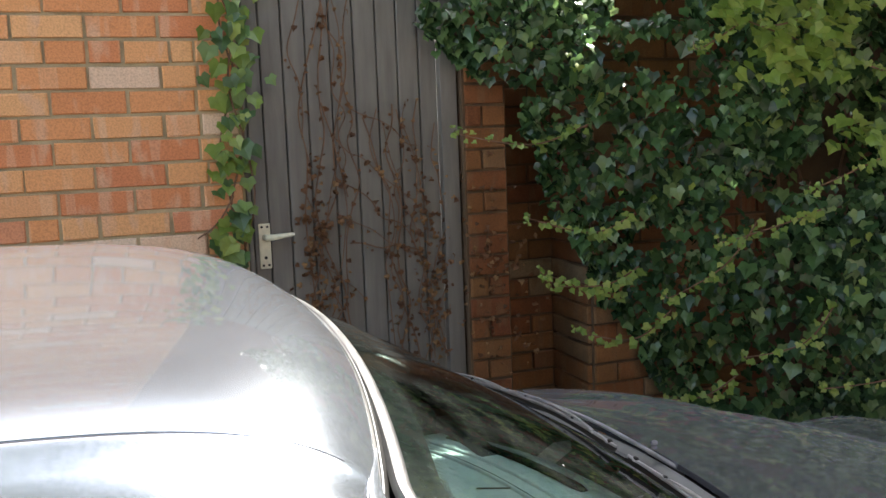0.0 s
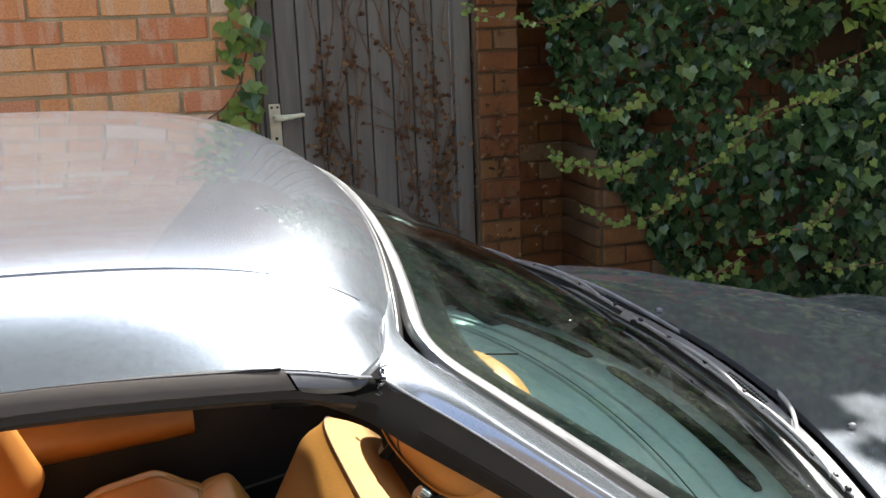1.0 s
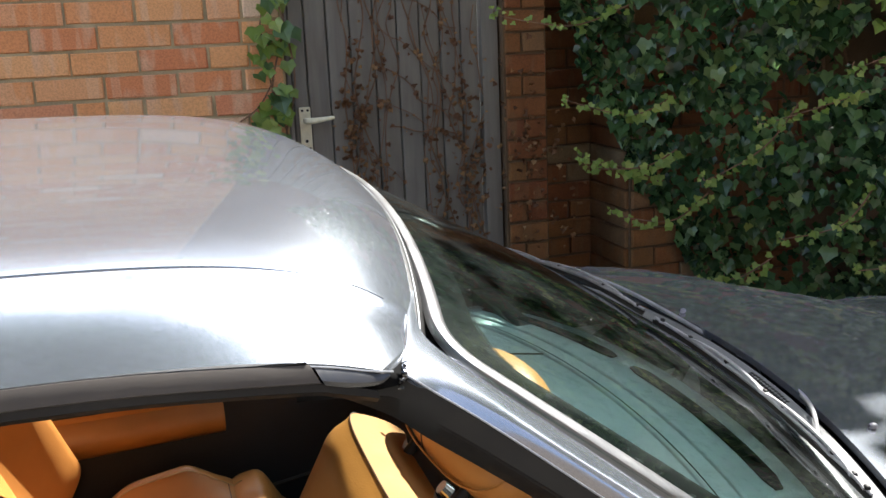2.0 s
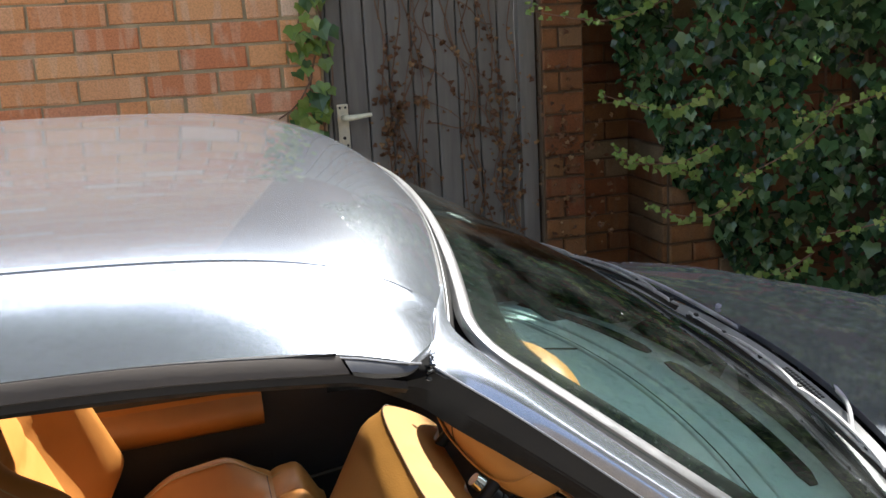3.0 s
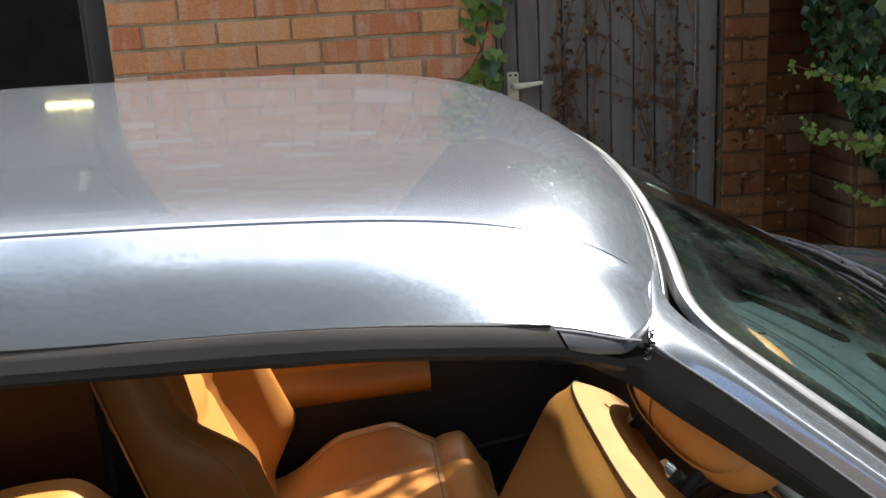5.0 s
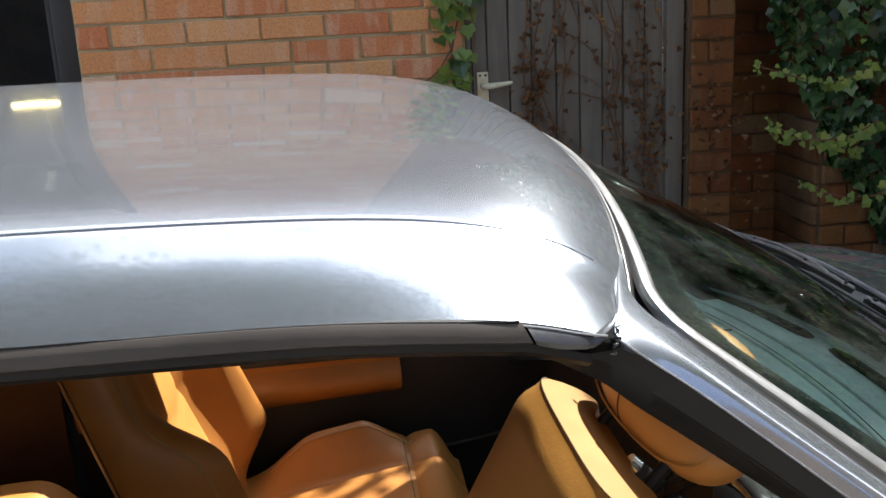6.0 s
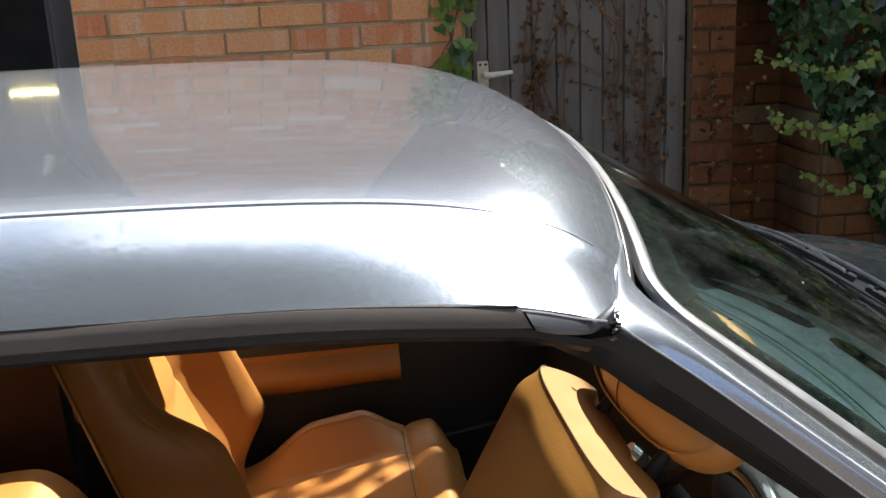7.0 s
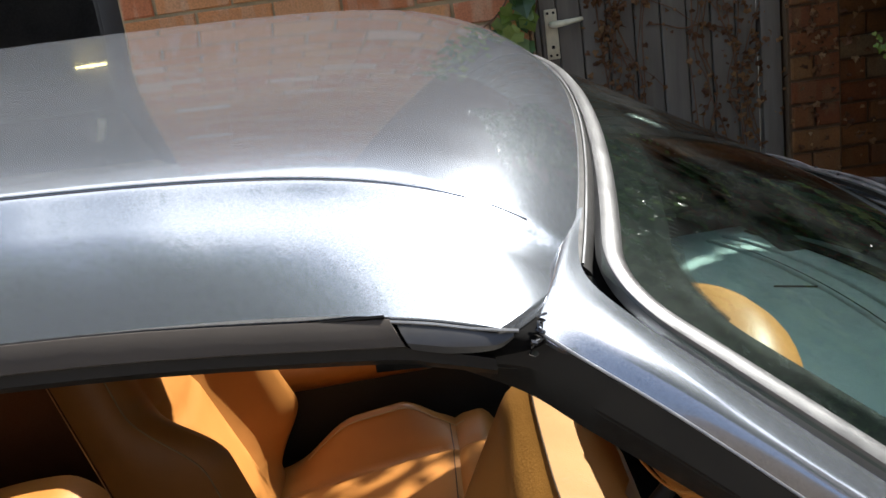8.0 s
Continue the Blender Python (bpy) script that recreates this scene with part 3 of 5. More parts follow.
def pillar_side(side):
    """A-pillar, seals, mouldings and roof-rail trim of one side; lines are given for v < 0."""
    inner = [(-0.047, -0.440, 1.3020), (-0.060, -0.490, 1.2935), (-0.062, -0.528, 1.2835), (-0.041, -0.556, 1.2655), (0.000, -0.582, 1.2350), (0.068, -0.616, 1.1830), (0.200, -0.682, 1.0830), (0.300, -0.732, 1.0070), (0.440, -0.802, 0.9010)]
    top = [(-0.052, -0.445, 1.3025), (-0.070, -0.505, 1.2950), (-0.074, -0.545, 1.2850), (-0.050, -0.571, 1.2670), (-0.008, -0.595, 1.2370), (0.060, -0.629, 1.1850), (0.194, -0.695, 1.0850), (0.296, -0.746, 1.0080), (0.440, -0.817, 0.9000)]
    mid = [(-0.058, -0.458, 1.3020), (-0.079, -0.520, 1.2940), (-0.087, -0.562, 1.2850), (-0.064, -0.588, 1.2660), (-0.022, -0.610, 1.2370), (0.048, -0.645, 1.1860), (0.184, -0.712, 1.0840), (0.290, -0.764, 1.0040), (0.440, -0.838, 0.8950)]
    crease = [(-0.066, -0.478, 1.3000), (-0.088, -0.545, 1.2880), (-0.101, -0.588, 1.2765), (-0.076, -0.600, 1.2590), (-0.033, -0.618, 1.2290), (0.036, -0.651, 1.1770), (0.174, -0.720, 1.0710), (0.284, -0.774, 0.9880), (0.440, -0.850, 0.8680)]
    edge = [(-0.178, -0.5990, 1.2740), (-0.165, -0.5990, 1.2740), (-0.140, -0.5985, 1.2760), (-0.101, -0.5885, 1.2755)] + [(u, v - 0.0015, w - 0.0015) for u, v, w in crease[3:]]
    low = [(-0.178, -0.5850, 1.2740), (-0.168, -0.5840, 1.2690), (-0.150, -0.5820, 1.2590), (-0.112, -0.5830, 1.2370), (-0.080, -0.5910, 1.2120), (-0.030, -0.6130, 1.1790), (0.047, -0.6490, 1.1260), (0.180, -0.7130, 1.0250), (0.435, -0.8330, 0.8300)]
    inn = [(u - 0.004, v + 0.034, w - 0.004) for u, v, w in low]
    m = lambda line: mirrored(line, side)  # noqa: E731
    out = (0.3, side * 0.5, 0.8)
    stations = [smooth_line(m(line), 48) for line in (inner, top, mid, crease)]
    across = [smooth_line([line[k] for line in stations], 14) for k in range(48)]
    p = part("a_pillar", shell(across, 0.004, out), PAINT, car)
    lofted([m(edge), m([(a[0] * 0.5 + b[0] * 0.5 - 0.003, a[1] * 0.5 + b[1] * 0.5 - 0.007, a[2] * 0.5 + b[2] * 0.5) for a, b in zip(edge, low)]), m(low), m(inn)], 44, RUBBER, "door_seal", "black rubber window seal", p, thick=0.006, out=(0, side * 0.3, 0.6))
    lip = smooth_line([(q[0], q[1] + side * 0.0015, q[2] + 0.0002) for q in m(crease[2:])], 30)
    part("seal_lip", tube(lip, 0.0010, 6), SILVERMOULD, p, "thin bright edge of the seal")
    # black seal that closes the corner under the roof's edge
    vs = (0.44, 0.49, 0.525, 0.555, 0.580, 0.598)
    under = [(header_u(v) - 0.012, -v, roof_w(header_u(v) - 0.012, v) - 0.007) for v in vs] + [(u, -0.600, roof_w(u, 0.600) - 0.008) for u in (-0.15, -0.20)]
    over = [(-0.048, -0.440, 1.2985), (-0.064, -0.492, 1.290), (-0.080, -0.535, 1.283), (-0.092, -0.560, 1.280), (-0.098, -0.580, 1.2755), (-0.104, -0.592, 1.272), (-0.15, -0.598, 1.272), (-0.20, -0.600, 1.274)]
    lofted([m(under), m(over)], 26, BLACKGAP, "corner_seal", "black seal under the roof corner", p, thick=0.003, out=(0, 0, 1))
    # dark trough between the pillar and the screen's moulding
    lofted([m([(q[0] - 0.004, q[1] - 0.004, q[2] - 0.004) for q in inner]), m([(q[0] + 0.004, q[1] + 0.006, q[2] - 0.016) for q in inner]), m([(q[0] + 0.018, q[1] + 0.018, q[2] - 0.020) for q in inner])], 36, BLACKGAP, "screen_trough", "", p, thick=0.003, out=(0, 0, 1))
    # roof rail: grey trim, seal under it, glossy end piece at its front
    h = ROOF_HALF
    rw = lambda u: roof_w(u, h)  # noqa: E731
    us = [-1.30, -1.0, -0.75, -0.55, -0.35, -0.188]
    rail = lofted([m([(u + (0.5 * b if u == us[-1] else 0.0), -h - a, rw(u) - b) for u in us]) for a, b in ((0.0020, 0.0010), (0.0065, 0.0060), (0.0105, 0.0150), (0.0050, 0.0185))], 24, TRIM, "roof_rail_trim", "dark grey plastic roof rail trim", thick=0.004, out=(0, side, 0.2))
    us2 = [-1.30, -1.0, -0.75, -0.55, -0.35, -0.20, -0.165, -0.130]
    lofted([m([(u, -h - a, rw(u) - b) for u in us2]) for a, b in ((0.0065, 0.0175), (0.0085, 0.0240), (-0.002, 0.0320), (-0.027, 0.0330))], 30, RUBBER, "window_seal", "black rubber window seal", rail, thick=0.004, out=(0, side, 0.2))
    us3 = (-0.1855, -0.170, -0.155, -0.140, -0.127, -0.118)
    rows3 = []
    for a, b in ((0.0010, 0.0030), (0.0065, 0.0070), (0.0100, 0.0130), (0.0090, 0.0180), (0.0030, 0.0210)):
        taper = [1.0, 1.0, 0.94, 0.80, 0.55, 0.25]
        rows3.append(m([(u + 0.5 * b * max(0.0, 1 - k / 2), -h - a * q, rw(u) - 0.002 - (b - 0.002) * q) for k, (u, q) in enumerate(zip(us3, taper))]))
    lofted(rows3, 18, RAILEND, "rail_fillet", "satin dark end piece of the roof rail", rail, thick=0.003, out=(0, side, 0.2))
    part("drip_edge", tube(smooth_line(m([(u, -h - 0.0015, rw(u) - 0.0025) for u in (-0.192, -0.165, -0.140, -0.115)]), 12), 0.0011, 6), SILVERMOULD, rail)
    part("rail_joint", tube(smooth_line(m([(-1.30, -h - 0.001, rw(-1.30) + 0.0004), (-0.7, -h - 0.001, rw(-0.7) + 0.0004), (-0.19, -h - 0.001, rw(-0.19) + 0.0004)]), 12), 0.0012, 5), BLACKGAP, rail)
    # crumpled sealant where roof, rail and pillar meet
    rnd = random.Random(5)
    bm = bmesh.new()
    bead = []
    for q in smooth_line([(-0.0985, 0.583, 1.2845), (-0.101, 0.590, 1.2810), (-0.104, 0.595, 1.2755), (-0.108, 0.598, 1.2680)], 22):
        bead.append(Vector((q[0], side * q[1], q[2])) + Vector((rnd.uniform(-1, 1) * 0.003, rnd.uniform(-1, 1) * 0.0015, rnd.uniform(-1, 1) * 0.0022)))
    add_tube(bm, bead, [rnd.uniform(0.0008, 0.0020) for _ in bead], 6)
    part("sealant", bm, GLOSSBLACK, p, "cracked black sealant")
    return p


for s in (1, -1):
    roof_groove(s)
    pillar_side(s)


def cowl_u(v):
    """The rear edge of the bonnet."""
    return 0.648 - 0.31 * v * v


# windscreen: from the header down to the scuttle
def screen_point(s, t):
    """s from 0 at the header to 1 at the scuttle, t from -1 to 1 across."""
    v0, v1 = 0.545 * t, 0.790 * t
    top = Vector((0.004 - 0.20 * v0 * v0, v0, 1.325 - 0.165 * v0 * v0))
    bot = Vector((cowl_u(v1) - 0.014, v1, 0.955 - 0.050 * t * t))
    p = top.lerp(bot, s)
    p.z += 0.004 * math.sin(math.pi * min(1, max(0, s)))
    return p


def screen_sheet(ss, ts, lift=0.0):
    return [[screen_point(s, t * (1 - 0.05 * max(0.0, 1 - s / 0.12) ** 2)) + Vector((0.5, 0, 0.86)) * lift for t in ts] for s in ss]


screen = part("windscreen", shell(screen_sheet(np.linspace(0, 1, 24), np.linspace(-1, 1, 29)), 0.0005, (0.5, 0, 0.86)), GLASS, car, "green-tinted curved windscreen with dust specks")


def rim(s0, bow, t0, t1, r=0.10):
    """A line round the screen's top and sides, with rounded upper corners, as (s, t) pairs."""
    head = lambda t: s0 + bow * t * t  # noqa: E731
    side = lambda s: t0 + (t1 - t0) * min(1.0, s / 0.5)  # noqa: E731
    tc = side(s0) - 1.3 * r
    half = [(s, side(s)) for s in np.linspace(0.97, s0 + r, 20)]
    a, b, c = (s0 + r, side(s0 + r)), (head(tc), side(s0)), (head(tc), tc)
    half += [tuple((1 - f) ** 2 * a[i] + 2 * f * (1 - f) * b[i] + f * f * c[i] for i in (0, 1)) for f in np.linspace(0.07, 1, 14)]
    half += [(head(t), t) for t in np.linspace(tc, 0, 14)[1:]]
    return [(s, -t) for s, t in half] + [(s, t) for s, t in half[::-1][1:]]


def on_rim(line, lift):
    return [screen_point(s, t) + Vector((0.5, 0, 0.86)) * lift for s, t in line]


def frit_band():
    """The black ceramic border printed on the inside of the screen, with a comb of fading stripes along its edge."""
    outer, inner = rim(0.006, 0.0, 0.975, 0.985, 0.07), rim(0.092, 0.0, 0.878, 0.905, 0.09)
    rows = [on_rim([(o[0] + (i[0] - o[0]) * q, o[1] + (i[1] - o[1]) * q) for o, i in zip(outer, inner)], -0.004) for q in (0, 0.25, 0.5, 0.75, 1)]
    bm = bmesh.new()
    add_grid(bm, rows)
    bmesh.ops.solidify(bm, geom=bm.faces[:], thickness=0.0008)
    ob = part("screen_border", bm, FRIT, screen, "black printed border of the screen")
    edge = smooth_line([Vector(p) for p in on_rim(inner, -0.004)], 420)
    mid = Vector((0.30, 0, 1.12))
    bm = bmesh.new()
    for k in range(100, 320):
        d = (edge[k + 1] - edge[k - 1]).normalized()
        n = Vector((0.5, 0, 0.86))
        o = d.cross(n).normalized()
        o = o if o.dot(mid - edge[k]) > 0 else -o
        q = [bm.verts.new(edge[k] + d * a - o * 0.001 + o * b) for a, b in ((-0.0009, 0), (0.0009, 0), (0.0003, 0.011), (-0.0003, 0.011))]
        bm.faces.new(q)
    tagged(part("fading_stripes", bm, FRIT, ob), kind="stuff")


frit_band()


def screen_moulding():
    """Bright strip round the header and down both pillars, a little proud of the glass."""
    inn, out = rim(0.024, 0.0, 0.952, 0.972, 0.065), rim(-0.003, 0.0, 0.985, 1.003, 0.085)

    def mixed(q, lift):
        return [screen_point(a[0] + (b[0] - a[0]) * q, a[1] + (b[1] - a[1]) * q) + Vector((0.5, 0, 0.86)) * lift for a, b in zip(inn, out)]
    bm = bmesh.new()
    add_grid(bm, [mixed(0, 0.0004), mixed(0.06, 0.0022), mixed(0.3, 0.0042), mixed(0.7, 0.0046), mixed(0.95, 0.002), mixed(1.0, -0.007)])
    bmesh.ops.solidify(bm, geom=bm.faces[:], thickness=0.0012)
    part("screen_moulding", bm, SILVERMOULD, screen, "bright moulding round the windscreen")
    bm = bmesh.new()
    add_grid(bm, [mixed(0.6, -0.008), mixed(0.95, -0.012), mixed(1.2, -0.022), mixed(1.8, -0.022)])
    bmesh.ops.solidify(bm, geom=bm.faces[:], thickness=0.003)
    part("screen_gasket", bm, BLACKGAP, screen, "black gasket under the moulding")
    # black weatherstrip along the roof's front edge, with a thin bright fold in it
    vs = np.linspace(-0.50, 0.50, 41)
    strip = [[(header_u(v) + a, v, roof_w(header_u(v), v) - b) for v in vs] for a, b in ((-0.004, 0.006), (0.003, 0.0065), (0.007, 0.0095), (0.011, 0.014), (0.015, 0.022))]
    hd = part("header_strip", shell(strip, 0.003, (0, 0, 1)), RUBBER, screen, "black weatherstrip in front of the roof")
    part("bright_fold", tube([(header_u(v) + 0.0065, v, roof_w(header_u(v), v) - 0.0075) for v in vs], 0.0011, 6), SILVERMOULD, hd)


screen_moulding()


# bonnet, scuttle, wings and the rest of the shell
def bonnet_w(u, v):
    q = u - 0.6
    return 0.985 - 0.08 * q - 0.155 * q * q - (0.045 + 0.045 * step(0.0, 0.25, u - cowl_u(v))) * (v / 0.7) ** 2 - 0.9 * max(0, abs(v) - 0.74) ** 1.5


bonnet_rows = [[(cowl_u(v) + (1.62 - 0.25 * v * v - cowl_u(v)) * f, v, bonnet_w(cowl_u(v) + (1.62 - 0.25 * v * v - cowl_u(v)) * f, v)) for v in np.linspace(-0.72, 0.72, 37)] for f in np.linspace(0, 1, 26)]
bonnet = part("bonnet", shell(bonnet_rows, 0.012, (0, 0, 1)), PAINT, car, "dark silver-grey bonnet reflecting the ivy")
for u, v in ((0.664, 0.150), (0.668, -0.350)):
    j = part("washer_jet", blob(0.0065, 0.005, 0.0045, 2.4, 14, 8), WIPERGREY, bonnet)
    j.location = (u, v, bonnet_w(u, v) + 0.004)
    part("nozzle", blob(0.0022, 0.0022, 0.0022, 2, 8, 6), RUBBER, j).location = (-0.008, 0, 0.002)
SCUTTLE = surface("silver_plastic", (0.075, 0.077, 0.081), 0.42, var=0.2, scale=9, fine=200, bump=0.15, dist=0.0006)


def scuttle_cover():
    """The ventilated panel between screen and bonnet, with a dark gap along the bonnet's edge."""
    vs = np.linspace(-0.72, 0.72, 49)
    rows = []
    for back, drop in ((0.012, 0.030), (0.0135, 0.008), (0.018, 0.0045), (0.030, 0.006), (0.042, 0.010), (0.046, 0.014), (0.048, 0.024)):
        rows.append([(cowl_u(v) - back, v, bonnet_w(cowl_u(v), v) - drop) for v in vs])
    panel = part("scuttle_panel", shell(rows, 0.003, (0, 0, 1)), SCUTTLE, car, "silver plastic scuttle panel with rows of vent slots")
    well = [[(cowl_u(v) + 0.010 - 0.03 * f, v, bonnet_w(cowl_u(v), v) - 0.03 - 0.01 * f) for v in vs] for f in (0, 0.5, 1)]
    part("gap_seal", shell(well, 0.004, (0, 0, 1)), BLACKGAP, panel)
    slot_me = None
    for row, back in enumerate((0.026, 0.0325)):
        for k in range(13):
            v = -0.135 - 0.0088 * k
            bm = bmesh.new()
            add_box(bm, -0.0017, 0.0017, -0.0028, 0.0028, -0.0012, 0.0012)
            ob = part("vent_slot", bm, RUBBER, panel, smooth=False)
            if slot_me:
                ob.data = slot_me
            slot_me = ob.data
            ob.location, ob.rotation_euler = (cowl_u(v) - back, v, bonnet_w(cowl_u(v), v) - 0.0055 - 0.10 * (back - 0.026)), (0, 0, 0.12)


scuttle_cover()


def body_v(u, w):
    """Half width of the body at a height."""
    return (0.905 + 0.035 * math.sin(math.pi * min(max((w - 0.25) / 0.75, 0), 1)) - 0.10 * step(0.8, 1.0, w)) * (1 - 0.10 * step(1.0, 1.75, u) - 0.10 * step(-2.2, -2.9, u))


def low_edge(u):
    """The sill line, which rises over the wheels."""
    w = FLOOR + 0.17
    for c in (1.02, -1.66):
        d = abs(u - c)
        if d < 0.36:
            w = max(w, FLOOR + 0.31 + math.sqrt(0.36 ** 2 - d * d) - 0.02)
    return w


def side_panel(name, u0, u1, side, w_top, n=24):
    rows = []
    for u in np.linspace(u0, u1, n):
        lo, hi = low_edge(u), w_top(u)
        rows.append([(u, -side * body_v(u, lo + (hi - lo) * f), lo + (hi - lo) * f) for f in np.linspace(0, 1, 10)])
    return part(name, shell(rows, 0.02, (0, -side, 0)), PAINT, car)


def belt(u):
    return 0.905 + 0.03 * step(-0.3, -1.2, u)


for s in (1, -1):
    side_panel("door", -0.93, 0.42, s, belt)
    side_panel("rear_quarter", -2.80, -0.935, s, lambda u: belt(u) + 0.03)
    side_panel("front_wing", 0.425, 1.66, s, lambda u: bonnet_w(u, 0.76) - 0.02, 30)
    wing = [[(u, -s * (0.724 + (body_v(u, bonnet_w(u, 0.76) - 0.02) - 0.724) * f), bonnet_w(u, 0.76) - 0.004 - 0.016 * f ** 2.2) for f in np.linspace(0, 1, 7)] for u in np.linspace(0.425, 1.6, 24)]
    part("wing_top", shell(wing, 0.008, (0, 0, 1)), PAINT, car)
    cp = [[(-1.33 - 0.62 * f, -s * (0.585 + 0.03 * f + 0.12 * g), 1.31 - 0.36 * f ** 1.2 - 0.36 * g * (1 - 0.75 * f)) for g in np.linspace(0, 1, 8)] for f in np.linspace(0, 1, 10)]
    part("c_pillar", shell(cp, 0.02, (0, 0, 1)), PAINT, car)
    hl = part("headlight", blob(0.16, 0.16, 0.05, 3.0), LENSGLASS, car)
    hl.location, hl.rotation_euler = (1.56, -s * 0.64, 0.60), (0, 0.5, s * 0.3)
    tl = part("tail_light", blob(0.05, 0.22, 0.08, 3.5), REDLENS, car)
    tl.location = (-2.83, -s * 0.55, 0.78)

for s in (1, -1):
    qg = [[(-0.90 - 0.62 * f, -s * (0.620 + 0.10 * g - 0.01 * f), 0.955 + (0.345 - 0.22 * f) * (1 - g)) for g in np.linspace(0, 1, 5)] for f in np.linspace(0, 1, 8)]
    part("rear_side_window", shell(qg, 0.004, (0, -s, 0)), DARKGLASS, car)
rw = [[(-1.34 - 0.66 * f, 0.585 * t * (1 + 0.08 * f), 1.345 - 0.345 * f - 0.03 * t * t) for t in np.linspace(-1, 1, 15)] for f in np.linspace(0, 1, 12)]
part("rear_window", shell(rw, 0.004, (0, 0, 1)), DARKGLASS, car)
boot = [[(-2.0 - 0.85 * f, 0.71 * t, 1.0 - 0.05 * f - 0.12 * max(0, f - 0.8) * 5 * f - 0.03 * t * t) for t in np.linspace(-1, 1, 15)] for f in np.linspace(0, 1, 14)]
part("boot_lid", shell(boot, 0.015, (0, 0, 1)), PAINT, car)
for name, u0, u1, rx in (("front_bumper", 1.45, 1.80, 1), ("rear_bumper", -2.93, -2.7, -1)):
    bb = part(name, blob(0.22, 0.88, 0.24, 4.0, 32, 14), PAINT, car)
    bb.location = ((u0 + u1) / 2, 0, FLOOR + 0.42)
part("floor_pan", box(-2.6, 1.5, -0.84, 0.84, FLOOR + 0.16, FLOOR + 0.20), DARKPLASTIC, car, smooth=False)
part("carpet", box(-1.5, 0.42, -0.80, 0.80, FLOOR + 0.202, FLOOR + 0.23, 0.004), CARPET, car)
part("bulkhead", box(0.45, 0.50, -0.76, 0.76, FLOOR + 0.2, 0.86), DARKPLASTIC, car, smooth=False)


def wheel(u, v, side):
    t = part("tyre", blob(0.315, 0.10, 0.315, 4, 40, 14, lambda p: p), TYRE, car)
    bm = bmesh.new()
    prof = [(0.20, 0.09), (0.30, 0.095), (0.315, 0.07), (0.315, -0.07), (0.30, -0.095), (0.20, -0.09)]
    rows = [[(r * math.cos(a), y, r * math.sin(a)) for r, y in prof] for a in [2 * math.pi * k / 48 for k in range(49)]]
    add_grid(bm, rows, closed=True)
    bmesh.ops.remove_doubles(bm, verts=bm.verts, dist=1e-4)
    me = bpy.data.meshes.new("tyre")
    bm.to_mesh(me)
    bm.free()
    me.materials.append(TYRE)
    t.data = me
    t.location = (u, v, FLOOR + 0.315)
    bm = bmesh.new()
    add_tube(bm, [(0, -0.03, 0), (0, 0.03, 0)], 0.05, 20)
    for k in range(7):
        a = 2 * math.pi * k / 7
        add_tube(bm, [(0.04 * math.cos(a), side * -0.02, 0.04 * math.sin(a)), (0.2 * math.cos(a), side * -0.05, 0.2 * math.sin(a))], 0.018, 8)
    r = part("rim", bm, CHROME, t)
    return t


for u in (1.02, -1.66):
    for s in (1, -1):
        wheel(u, -s * 0.80, s)


# wipers lie along the foot of the screen
def on_screen(u_frac, t, lift):
    return screen_point(u_frac, t) + Vector((0.5, 0, 0.86)) * lift


def wiper(blade, arm):
    b = part("wiper", tube(smooth_line(arm, 20), [0.0046 - 0.0016 * k / 19 for k in range(20)], 8), WIPERGREY, car, "worn grey wiper arm with a slim blade")
    path = smooth_line(blade, 40)
    up = Vector((0.45, 0, 0.89))
    bm = bmesh.new()
    add_tube(bm, [p + up * 0.012 for p in path], [0.0022 + 0.0022 * math.sin(math.pi * k / 39) for k in range(40)], 6)
    part("blade_spine", bm, WIPERGREY, b)
    bm = bmesh.new()
    rows = [[p + up * h + Vector((0.003 * q, 0, 0)) for p in path] for h, q in ((0.009, -1), (0.002, -0.3), (0.002, 0.3), (0.009, 1))]
    add_grid(bm, rows)
    part("blade_rubber", bm, RUBBER, b)
    flat = Vector((0.86, 0, -0.5))
    for a, b_, h, wide in ((2, 13, 0.016, 0.0050), (13, 22, 0.016, 0.0050), (22, 30, 0.016, 0.0050), (30, 37, 0.016, 0.0050), (7, 19, 0.022, 0.0058), (19, 34, 0.022, 0.0058)):
        bar = [path[k] + up * (0.013 + (h - 0.013) * math.sin(math.pi * (k - a) / (b_ - a)) ** 0.5) for k in range(a, b_ + 1)]
        strip = [[p + flat * wide * q - up * 0.0016 * abs(q) for p in bar] for q in (-1, -0.4, 0.4, 1)]
        part("blade_bracket", shell(strip, 0.003, up), WIPERGREY, b)
        for p in (bar[0], bar[-1]):
            joint = part("joint", blob(0.0036, 0.0050, 0.0038, 3.0, 12, 8), RUBBER, b)
            joint.location = p + up * 0.001
    return b


wiper([on_screen(0.75, 0.93, 0.004), on_screen(0.745, 0.62, 0.004), on_screen(0.735, 0.26, 0.004), on_screen(0.72, -0.06, 0.004)],
      [on_screen(1.03, 0.06, 0.020), on_screen(0.93, 0.13, 0.026), on_screen(0.83, 0.25, 0.028), on_screen(0.745, 0.44, 0.018)])
wiper([on_screen(0.72, -0.11, 0.004), on_screen(0.79, -0.23, 0.004), on_screen(0.86, -0.38, 0.004), on_screen(0.91, -0.54, 0.004), on_screen(0.95, -0.64, 0.004)],
      [on_screen(1.04, -0.03, 0.020), on_screen(1.03, -0.20, 0.028), on_screen(0.98, -0.36, 0.030), on_screen(0.91, -0.50, 0.018)])


# dashboard under the screen
def dash_w(u, v):
    return 0.845 + 0.022 * step(0.15, 0.35, u) + 0.01 * step(0.5, 0.65, u) - 0.03 * (v / 0.7) ** 4


